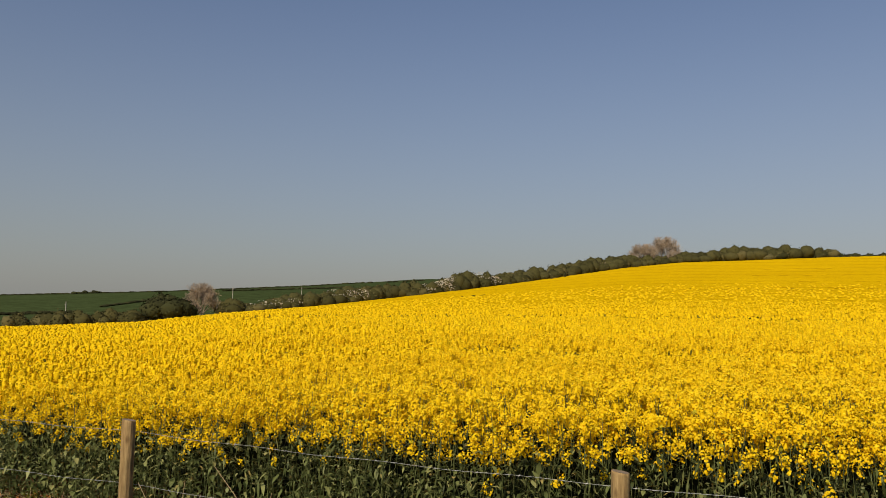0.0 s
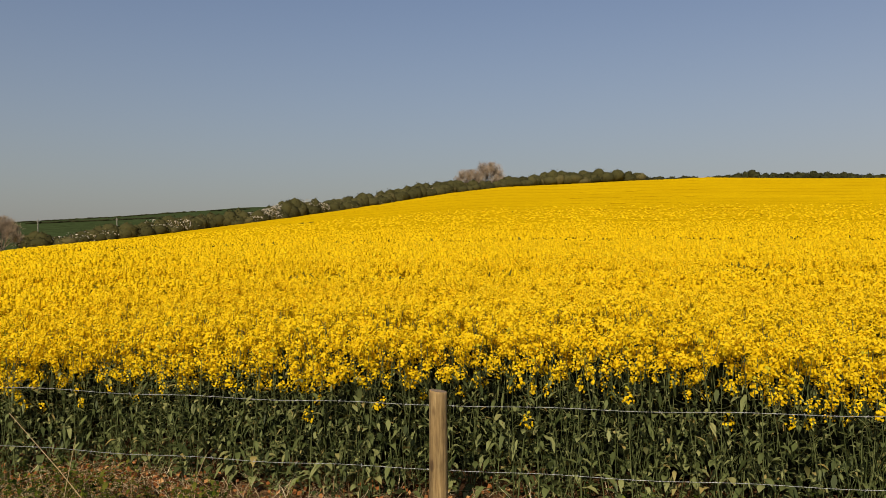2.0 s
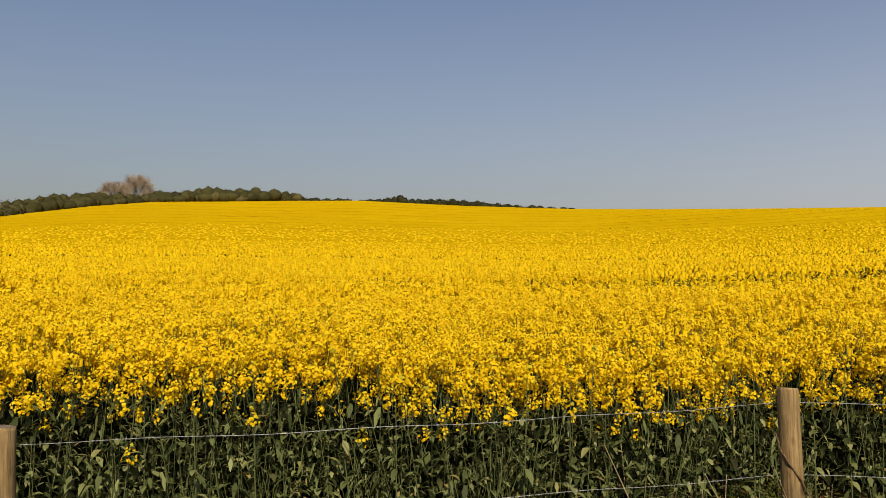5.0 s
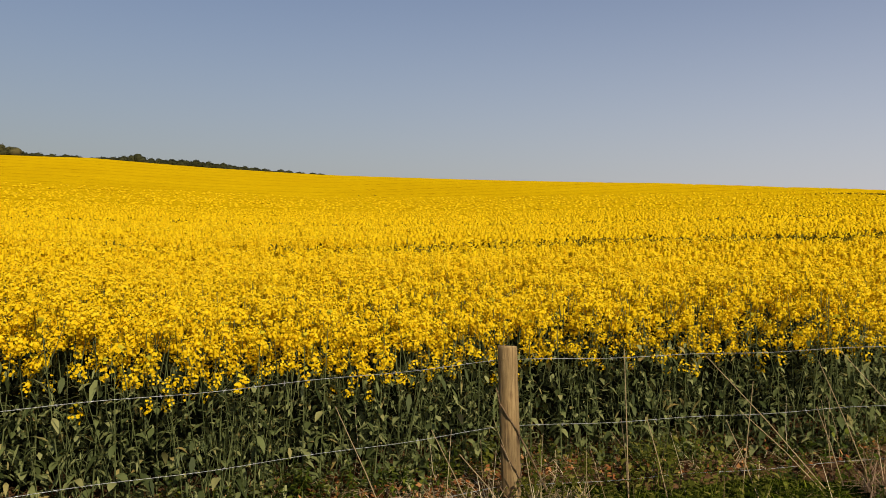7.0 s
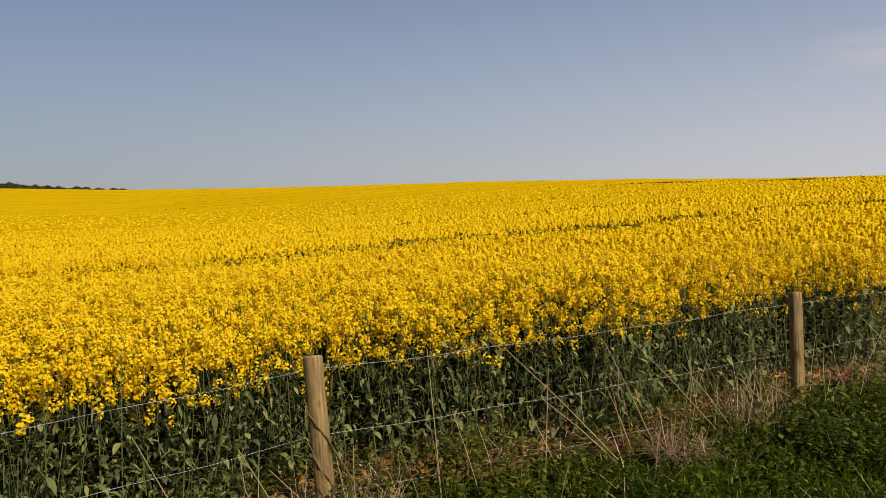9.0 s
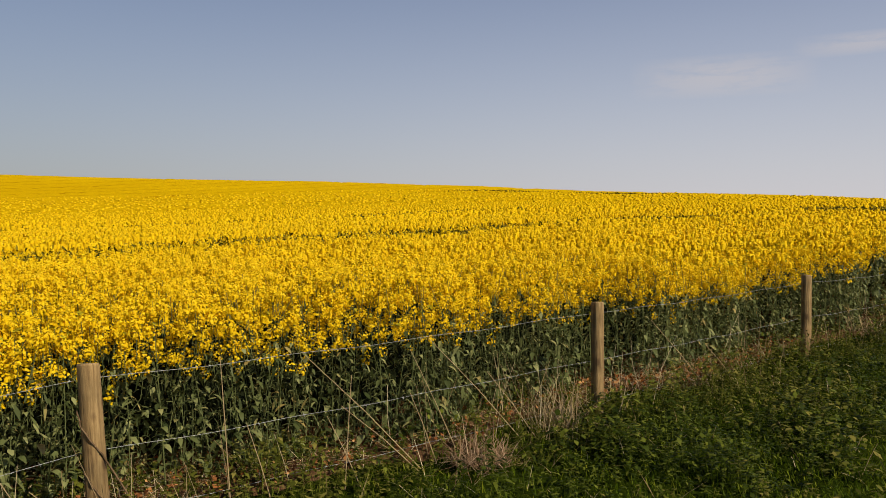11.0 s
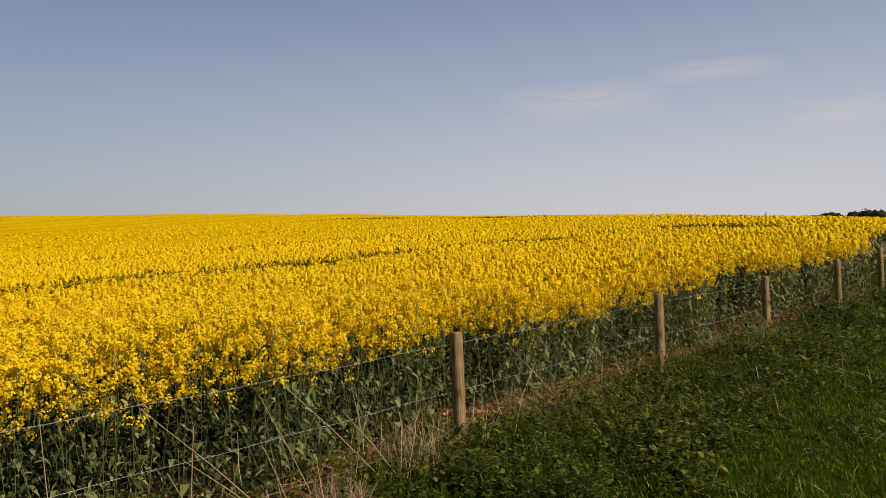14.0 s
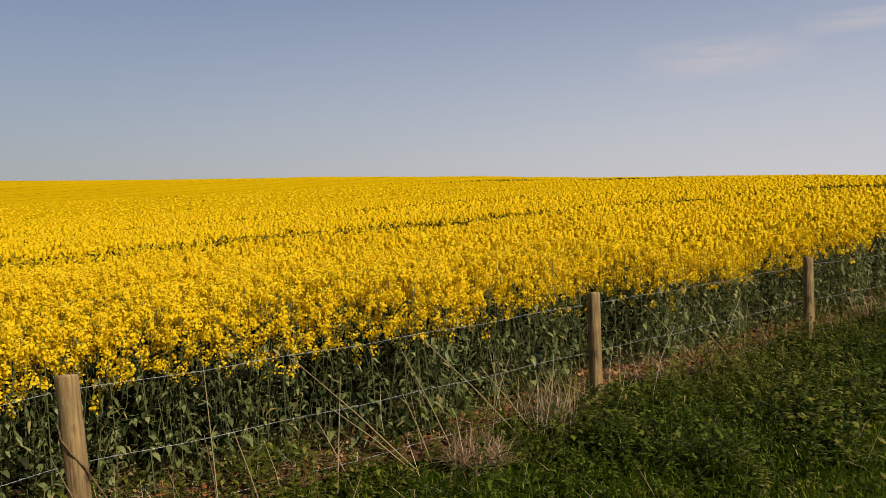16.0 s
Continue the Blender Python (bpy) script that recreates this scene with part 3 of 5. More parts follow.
    h = land(x, y) + rng.uniform(0.04, 0.76, n) * crop_height(x, y, inn)
    way = random_dirs(n)
    slim = rng.random(n) < 0.5
    way[:, 2] = np.where(slim, np.abs(way[:, 2]) + 0.7, way[:, 2] * 0.7)
    v, f = blades(np.stack([x, y, h], 1), unit(way), rng.uniform(0.025, 0.075, n), np.where(slim, rng.uniform(0.006, 0.014, n), rng.uniform(0.012, 0.034, n)), rng.uniform(0.1, 0.9, n), 2, shape=[0.4, 1.0, 0.15])
    heap.add(v, f, 3)
    x, y, inn = edge_points(0.0, 18.0, 0.45, 900)
    n = len(x)
    q = rng.random(n) ** 1.3
    h = land(x, y) + (0.03 + 0.66 * q) * crop_height(x, y, inn)
    way = random_dirs(n)
    way[:, 2] = np.abs(way[:, 2]) * 0.6 + 0.05
    size = np.interp(q, [0, 0.5, 1.0], [0.100, 0.068, 0.040]) * rng.uniform(0.6, 1.2, n)
    fold_leaves(np.stack([x, y, h], 1), unit(way), size, size * rng.uniform(0.34, 0.58, n), rng.uniform(0.3, 1.1, n), heap, 3)
    x, y, inn = edge_points(0.0, 18.0, 0.45, 150)
    n = len(x)
    g = land(x, y)
    top = crop_height(x, y, inn) * rng.uniform(0.4, 0.88, n)
    lean = rng.normal(0, 0.10, (n, 2))
    paths = np.stack([np.stack([x + lean[:, 0] * q, y + lean[:, 1] * q, g + top * q], 1) for q in (0, 0.5, 1.0)], 1)
    v, f = tubes(paths, 0.0030, 0.0018)
    heap.add(v, f, 2)
    for s0, s1, deep, per, k in ((18.0, 34.0, 0.6, 1400, 1.0), (34.0, 95.0, 1.0, 110, 3.0)):
        x, y, inn = edge_points(s0, s1, deep, per)
        n = len(x)
        h = land(x, y) + rng.uniform(0.03, 0.78, n) * crop_height(x, y, inn)
        way = random_dirs(n)
        v, f = blades(np.stack([x, y, h], 1), unit(way), k * rng.uniform(0.04, 0.09, n), k * rng.uniform(0.016, 0.04, n), rng.uniform(0.1, 0.8, n), 2, shape=[0.4, 1.0, 0.15])
        heap.add(v, f, 3)
    # late green plants in the wheel tracks and thin patches
    g = np.arange(-60, 60, 0.115)
    x, y = (q.ravel() for q in np.meshgrid(g + OX, g + OY, indexing="ij"))
    b, d = polar(x, y)
    keep = (d > 8) & (d < 58) & (b > -33) & (b < 118)
    x, y, d = x[keep], y[keep], d[keep]
    x, y = x + rng.normal(0, 0.05, len(x)), y + rng.normal(0, 0.05, len(x))
    keep = rng.random(len(x)) < (tram(x, y) - 0.15) * np.interp(d, [8, 20, 40], [1.5, 1.5, 0.8])
    inn, run = into_field(x[keep], y[keep])
    x, y, d = (q[keep][inn > 1.5] for q in (x, y, d))
    n = len(x)
    z = land(x, y) + CROP - rng.uniform(0.03, 0.24, n)
    way = random_dirs(n, 0.8)
    size = np.interp(d, [8, 20, 50], [0.8, 1.2, 2.2])
    v, f = blades(np.stack([x, y, z], 1), way, size * rng.uniform(0.07, 0.14, n), size * rng.uniform(0.02, 0.05, n), rng.uniform(0.1, 0.6, n), 2, shape=[0.5, 1.0, 0.2])
    heap.add(v, f, 9)
    # and in two bare streaks on the crest
    for pb, wide in ((81.3, 8.0), (89.6, 9.0)):
        n = 420
        x, y = place(pb + np.degrees(rng.normal(0, wide / 2, n) / 140.0), 141 + rng.normal(0, 1.2, n))
        v, f = blades(np.stack([x, y, land(x, y) + CROP - 0.1], 1), random_dirs(n, 1.2), rng.uniform(0.15, 0.38, n), rng.uniform(0.1, 0.3, n), 0.2, 2, shape=[0.7, 1.0, 0.5])
        heap.add(v, f, 9)
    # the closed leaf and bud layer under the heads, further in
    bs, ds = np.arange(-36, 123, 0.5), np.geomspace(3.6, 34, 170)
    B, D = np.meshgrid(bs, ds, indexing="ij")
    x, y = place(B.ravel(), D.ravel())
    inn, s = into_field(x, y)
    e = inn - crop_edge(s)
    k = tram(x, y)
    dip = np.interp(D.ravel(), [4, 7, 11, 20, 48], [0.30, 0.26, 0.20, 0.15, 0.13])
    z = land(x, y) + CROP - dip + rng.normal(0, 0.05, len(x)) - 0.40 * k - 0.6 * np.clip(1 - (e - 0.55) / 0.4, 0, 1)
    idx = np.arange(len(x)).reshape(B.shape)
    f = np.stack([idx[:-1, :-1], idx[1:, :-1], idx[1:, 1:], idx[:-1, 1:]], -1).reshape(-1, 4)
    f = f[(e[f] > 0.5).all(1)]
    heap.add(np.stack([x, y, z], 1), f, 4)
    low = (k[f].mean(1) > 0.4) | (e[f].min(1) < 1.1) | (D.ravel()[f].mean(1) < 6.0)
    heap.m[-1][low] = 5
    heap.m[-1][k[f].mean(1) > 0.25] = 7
    # shade behind the front leaves, put in as a near-black sheet
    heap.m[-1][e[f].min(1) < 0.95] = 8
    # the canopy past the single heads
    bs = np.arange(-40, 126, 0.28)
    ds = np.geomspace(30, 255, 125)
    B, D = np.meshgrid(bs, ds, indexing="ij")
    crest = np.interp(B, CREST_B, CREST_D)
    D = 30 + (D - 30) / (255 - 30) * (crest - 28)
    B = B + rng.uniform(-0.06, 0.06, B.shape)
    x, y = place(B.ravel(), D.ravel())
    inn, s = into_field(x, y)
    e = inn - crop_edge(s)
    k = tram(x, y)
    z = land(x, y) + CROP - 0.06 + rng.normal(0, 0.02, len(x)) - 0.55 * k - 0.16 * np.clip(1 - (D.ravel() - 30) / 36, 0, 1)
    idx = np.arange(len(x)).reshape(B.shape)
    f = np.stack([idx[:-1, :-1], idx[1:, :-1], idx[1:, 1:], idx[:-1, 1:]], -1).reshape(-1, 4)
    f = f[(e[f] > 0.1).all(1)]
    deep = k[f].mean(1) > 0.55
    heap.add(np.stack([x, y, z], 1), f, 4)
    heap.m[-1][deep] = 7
    me = heap.mesh("rapeseed_crop", [PETAL, BUD, STEM, LEAF, CANOPY, UNDER, SHADED_PETAL, BED, SHADED_LEAF, LATE], True)
    tagged(new("rapeseed_crop", me), "field of rapeseed in full yellow flower over dark green leaves", "crop", kind="stuff")


build_crop()


# ---------------------------------------------------------------- fence
def post_mesh(radius, height, seed):
    """A round sawn post with a slightly chamfered top and waney sides, standing at its origin, 0.35 m of it in the ground."""
    bm = bmesh.new()
    zs = [-0.35, -0.05, 0.0, 0.12, 0.25, 0.4, 0.55, height - 0.05, height - 0.012, height]
    sides = 20
    rings = []
    for i, zz in enumerate(zs):
        ring = []
        for j in range(sides):
            a = 2 * math.pi * j / sides
            w = noise.noise((math.cos(a) * 1.3 + seed * 7, math.sin(a) * 1.3, zz * 1.4)) * 0.09
            r = radius * (1 + w) * (1.03 - 0.04 * zz)
            if i == len(zs) - 1:
                r *= 0.94
            ring.append(bm.verts.new((math.cos(a) * r, math.sin(a) * r, zz + (0.006 * math.sin(a + seed) if i >= len(zs) - 2 else 0))))
        rings.append(ring)
    for a, b in zip(rings, rings[1:]):
        for j in range(sides):
            bm.faces.new((a[j], a[(j + 1) % sides], b[(j + 1) % sides], b[j])).smooth = True
    cap = bm.faces.new(rings[-1])
    cap.material_index = 1
    bm.faces.new(list(reversed(rings[0])))
    me = bpy.data.meshes.new("fence_post")
    bm.to_mesh(me)
    bm.free()
    me.materials.append(WOOD)
    me.materials.append(END_GRAIN)
    return me


# how far the foot of each post stands aside of its top
FEET = [(0, 0), (0, 0), (0, 0), (0.020, -0.036), (0.004, -0.004), (0, 0), (0, 0), (0, 0), (0, 0), (0, 0), (0, 0)]


def build_fence():
    for i, ((x, y, top), (fx, fy)) in enumerate(zip(POSTS, FEET)):
        g = float(land(x, y))
        tall = top - g
        ob = new("fence_post", post_mesh((0.048, 0.041, 0.045, 0.045, 0.043, 0.045, 0.045, 0.047, 0.047, 0.046, 0.047)[i], tall, i + 1))
        lean = Vector((-fx, -fy, tall)).to_track_quat("Z", "Y").to_matrix().to_4x4()
        ob.matrix_world = Matrix.Translation((x + fx, y + fy, g)) @ lean @ pose(0, 0, 0, 0, 0, 40 * i)
        tagged(ob, "round weathered brown timber post of a wire fence", "fence post", "posts of the field fence")


build_fence()


def build_wires():
    """Barbed strands from post to post, a little slack."""
    for drop, name in ((0.080, "top"), (0.405, "middle"), (0.70, "bottom")):
        heap = Heap()
        for (x0, y0, t0), (x1, y1, t1) in zip(POSTS, POSTS[1:]):
            u = np.array([x1 - x0, y1 - y0])
            u = u / np.linalg.norm(u)
            off = np.array([-u[1], u[0]]) * 0.052        # stapled on the side of the field
            q = np.linspace(0, 1, 41)
            sag = 0.014 * 4 * q * (1 - q) + 0.004 * np.sin(q * 23 + x0)
            pts = np.stack([x0 + (x1 - x0) * q + off[0], y0 + (y1 - y0) * q + off[1], t0 + (t1 - t0) * q - drop - sag], 1)
            segs = np.stack([pts[:-1], pts[1:]], 1)
            v, f = tubes(segs, 0.0014, 0.0014, 4)
            heap.add(v, f, 0)
            # barbs
            nb = 26
            qq = (np.arange(nb) + 0.5) / nb
            c = np.stack([np.interp(qq, q, pts[:, k]) for k in range(3)], 1)
            w = random_dirs(nb) * 0.011
            v, f = tubes(np.stack([c - w, c + w], 1), 0.0016, 0.0012, 3)
            heap.add(v, f, 0)
            w = np.array([u[0], u[1], 0.0])[None] * 0.005
            v, f = tubes(np.stack([c - w, c + w], 1), 0.0026, 0.0026, 4)
            heap.add(v, f, 0)
        me = heap.mesh("barbed_wire", [WIRE], True)
        tagged(new("barbed_wire", me), "thin galvanised barbed wire strand, " + name + " strand of the fence", "barbed wire", "strands of the field fence")


build_wires()


# ---------------------------------------------------------------- hedges and trees
def blob(c, rx, ry, rz):
    """A knobbly rounded mass, as quads."""
    nu, nv = 9, 6
    a, e = np.linspace(0, 2 * math.pi, nu + 1)[:-1], np.linspace(-math.pi / 2, math.pi / 2, nv)
    A, E = np.meshgrid(a, e, indexing="ij")
    k = 1 + rng.normal(0, 0.09, A.shape)
    v = np.stack([c[0] + np.cos(A) * np.cos(E) * rx * k, c[1] + np.sin(A) * np.cos(E) * ry * k, c[2] + np.sin(E) * rz * k], -1)
    idx = np.arange(nu * nv).reshape(nu, nv)
    nx = np.roll(idx, -1, 0)
    return v.reshape(-1, 3), np.stack([idx[:, :-1], nx[:, :-1], nx[:, 1:], idx[:, 1:]], -1).reshape(-1, 4)


def clump(w, dpt, h, n, leaf, heap, lobes=12):
    """A bush: several lobes of leaf flakes round solid hearts, with an uneven outline."""
    for k in range(lobes):
        a, r = rng.uniform(0, 2 * math.pi), rng.random() ** 0.5 * 0.85
        lx, ly = math.cos(a) * r * w, math.sin(a) * r * dpt
        lh = h * (1.0 if k == 0 else rng.uniform(0.68, 0.98) * (1 - 0.15 * r))
        if k == 0:
            lx *= 0.4
        m = n // lobes
        u = random_dirs(m, 0.15)
        q = rng.uniform(0.78, 1.10, m)
        lw = w * rng.uniform(0.42, 0.70)
        rz = max(lh * 0.42, 0.3)
        v, f = blob((lx, ly, lh - rz), lw * 0.84, lw * 0.84, rz * 0.86)
        heap.add(v, f, 1)
        p = np.stack([lx + u[:, 0] * q * lw, ly + u[:, 1] * q * lw, lh - rz + u[:, 2] * q * rz], 1)
        heap.quads(specks(p, leaf, 0.3, out_way=u), 0)


def bush(x, y, w, h, leaf_mat, label, name="hedge_bush", n=500, leaf=0.16, category="bush", group="bushes of the field hedge", fleck=None, sink=0.4):
    g = float(land(x, y)) - sink
    root = tagged(new(name), label, category, group)
    root.location = (x, y, g)
    heap = Heap()
    clump(w, w * 0.8, h + sink, n, leaf, heap)
    part("foliage", heap.mesh("foliage", [leaf_mat, leaf_mat], True), root)
    heap = Heap()
    k = 7
    a = rng.uniform(0, 2 * math.pi, k)
    tip = np.stack([np.cos(a) * w * 0.35, np.sin(a) * w * 0.35, np.full(k, h * 0.75)], 1)
    foot = np.stack([np.cos(a) * w * 0.08, np.sin(a) * w * 0.08, np.zeros(k)], 1)
    v, f = tubes(np.stack([foot, (foot + tip) / 2 + rng.normal(0, 0.1, (k, 3)), tip], 1), 0.07, 0.02, 4)
    heap.add(v, f, 0)
    part("stems", heap.mesh("stems", [TWIG]), root)
    if fleck:
        heap = Heap()
        m = int(n * fleck)
        u = random_dirs(m, 0.2)
        lump = rng.uniform(-0.7, 0.7, (4, 2))[rng.integers(0, 4, m)]
        p = np.stack([(lump[:, 0] + 0.45 * u[:, 0]) * w, -np.abs(0.6 + 0.4 * u[:, 1]) * w * 0.8, (h + sink) * (0.62 + 0.16 * lump[:, 1] + 0.18 * u[:, 2])], 1)
        heap.quads(specks(p, leaf * 0.9), 0)
        part("blossom", heap.mesh("blossom", [BLOSSOM]), root, "off-white blackthorn blossom")
    return root


def bare_tree(x, y, h, spread, label, limbs=9, sink=0.5, stems=3, fine=0.035, twigs=2200):
    """A leafless tree: a few stems, bowed limbs, and a rounded crown of fine rising twigs."""
    g = float(land(x, y)) - sink
    root = tagged(new("bare_tree"), label, "tree")
    root.location = (x, y, g)
    for k in range(stems):
        a = k * 2.1
        top = np.array([math.cos(a) * spread * 0.15, math.sin(a) * spread * 0.15, h * 0.4])
        v, f = tubes(np.array([[[math.cos(a) * 0.15, math.sin(a) * 0.15, 0], top * 0.5, top]]), h * 0.022, h * 0.014, 7)
        part("trunk", mesh_of("trunk", v, f, [TWIG], None, True), root)
    a = np.arange(limbs) * 2.4 + rng.uniform(0, 0.5, limbs)
    q = (np.arange(limbs) + 0.5) / limbs
    tip = np.stack([np.cos(a) * np.sqrt(q) * spread * 0.8, np.sin(a) * np.sqrt(q) * spread * 0.8, h * (0.90 - 0.55 * q ** 1.5)], 1)
    start = np.stack([np.cos(a) * spread * 0.1, np.sin(a) * spread * 0.1, np.full(limbs, h * 0.22)], 1)
    for s0, t0 in zip(start, tip):
        mid = (s0 + t0) / 2 + rng.normal(0, 0.2, 3) + np.array([0, 0, 0.3])
        v, f = tubes(np.array([[s0, mid, t0]]), h * 0.009, h * 0.003, 5)
        part("limb", mesh_of("limb", v, f, [TWIG], None, True), root)
    # twigs fill lobes round the limb ends
    k = rng.integers(0, limbs, twigs)
    c = tip[k] * rng.uniform(0.72, 1.0, (twigs, 1))
    u = random_dirs(twigs, 0.35)
    s0 = c + u * spread * 0.10 * rng.uniform(0, 1.6, (twigs, 1))
    s0[:, 2] = np.maximum(s0[:, 2], h * 0.2)
    t0 = s0 + unit(u + np.array([0, 0, 0.5])) * h * rng.uniform(0.04, 0.11, (twigs, 1))
    t0[:, 2] = np.minimum(t0[:, 2], h * rng.uniform(0.93, 1.0, twigs))
    v, f = tubes(np.stack([s0, t0], 1), fine, fine * 0.6, 3)
    part("crown", mesh_of("crown", v, f, [TWIG]), root, "crown of fine leafless twigs")
    return root


def at_bearing(b, extra=1.5):
    d = float(np.interp(b, CREST_B, CREST_D)) + extra
    x, y = place(b, d)
    return float(x), float(y), d


def rise(b, elev, extra=1.5):
    """Height over the ground that reaches that elevation seen from the walk."""
    x, y, d = at_bearing(b, extra)
    return EYE + d * math.tan(radians(elev)) - float(land(x, y))


HEDGE_LABEL = "dense olive-green hedge bush along the field's far edge"
# bearing, elevation of its top, half width
for b, e, w in ((-27.6, -0.7, 1.6), (-25.6, -0.5, 2.2), (-24.3, -0.45, 2.0), (-23.2, -0.5, 2.0), (-22.2, -0.3, 1.8), (-21.2, -0.4, 2.4), (-20.4, -0.6, 1.6),
                (-14.6, 0.55, 2.4), (-13.6, 0.2, 2.2), (-12.7, 0.35, 2.4), (-11.9, 0.6, 2.4), (-11.0, 0.85, 2.6), (-10.2, 1.0, 2.6), (-9.4, 1.05, 2.6),
                (-8.6, 1.1, 2.4), (-7.8, 1.2, 2.4), (-7.0, 1.35, 2.4), (-6.3, 1.5, 2.6), (-5.5, 1.6, 2.6), (-4.7, 1.65, 2.6), (-3.9, 1.75, 2.6), (-3.1, 1.9, 2.8), (-2.4, 2.05, 2.6),
                (-1.6, 1.75, 2.4), (-0.8, 1.9, 2.4), (0.0, 2.2, 2.4), (0.8, 2.55, 2.4), (1.4, 2.8, 2.4), (2.2, 2.6, 2.4), (3.0, 2.75, 2.6), (3.8, 2.65, 2.6), (4.6, 2.75, 2.6),
                (5.3, 2.9, 2.6), (6.0, 3.1, 2.8), (6.8, 3.1, 2.8), (7.5, 3.3, 2.8), (8.2, 3.4, 2.6), (8.9, 3.45, 2.8), (9.6, 3.65, 2.6), (10.3, 3.85, 2.6), (11.0, 3.85, 2.8),
                (11.7, 3.95, 2.8), (12.4, 4.0, 3.0), (13.1, 4.0, 2.8), (13.9, 4.0, 2.6), (14.6, 3.95, 2.6), (15.3, 3.95, 2.6), (16.0, 4.05, 2.8), (16.6, 4.25, 3.2), (17.4, 4.2, 3.2), (18.2, 4.35, 3.2), (19.0, 4.5, 3.4), (19.8, 4.6, 3.4), (20.6, 4.55, 3.4), (21.4, 4.45, 3.2),
                (22.1, 4.6, 3.4), (22.9, 4.65, 3.4), (23.7, 4.55, 3.0), (24.4, 4.45, 2.8), (25.1, 4.45, 2.4)):
    w *= 1.35
    x, y, d = at_bearing(b, 2.5)
    h = rise(b, e + 0.12, 2.5)
    dark = b > 16
    fl = 0.55 if (-2.0 < b < 0.9) else (0.30 if -8.0 < b < -6.1 or 2.8 < b < 3.2 else (0.08 if -14.0 < b < -10.5 else None))
    bush(x, y, w, h, HEDGE, HEDGE_LABEL if not fl else "hedge bush flecked with off-white blossom at the field's far edge", fleck=fl, n=800, leaf=0.11)
for b in np.arange(26.0, 45.5, 0.75):                   # low dark hedge that sinks behind the crop
    e = np.interp(b, [26, 27.5, 29.8, 30.0, 31.5, 32.8, 33.4, 36.3, 40, 45.5], [4.15, 4.1, 4.08, 4.08, 4.12, 4.4, 4.15, 4.2, 3.85, 3.5])
    if 29.5 < b < 30.1:
        continue
    x, y, d = at_bearing(float(b), 2.5)
    bush(x, y, 2.6, rise(float(b), float(e), 2.5), DARK_HEDGE, "low dark clipped hedge on the crest of the field", n=600, leaf=0.14)
# the dark thorn and the bare trees
x, y, d = at_bearing(-18.7, 4)
bush(x, y, 5.0, rise(-18.7, 0.9, 4), DARK_HEDGE, "dark rounded evergreen thorn tree standing in the hedge", "thorn_tree", 2600, 0.15, "tree", "")
x, y, d = at_bearing(-16.6, 6)
bare_tree(x, y, rise(-16.6, 1.65, 6) + 0.5, 4.6, "leafless brown hedge tree with fine upright twigs", 16, fine=0.022, twigs=5200)
x, y, d = at_bearing(15.2, 5)
bare_tree(x, y, rise(15.2, 5.4, 5) + 0.5, 6.4, "tall leafless brown tree rising from the hedge", 17, fine=0.024, twigs=6500)
x, y, d = at_bearing(13.75, 5)
bare_tree(x, y, rise(13.75, 4.9, 5) + 0.5, 5.6, "leafless brown tree beside a taller one in the hedge", 15, fine=0.024, twigs=6000)
x, y = place(116.0, 60)
bare_tree(float(x), float(y), EYE + 60 * math.tan(radians(3.0)) - float(land(x, y)) + 0.5, 1.3, "small bare tree by the end of the lane", 8, fine=0.010, twigs=900)
for b, e in ((110.6, 1.5), (111.4, 1.66), (112.4, 1.5), (113.6, 1.65), (114.4, 1.72), (115.2, 1.6), (116.2, 1.6), (117.2, 1.7)):
    x, y, d = at_bearing(b, 2.5)
    bush(x, y, 2.6, rise(b, e, 2.5), DARK_HEDGE, "dark hedge bush beyond the far end of the crop", n=600, leaf=0.17)


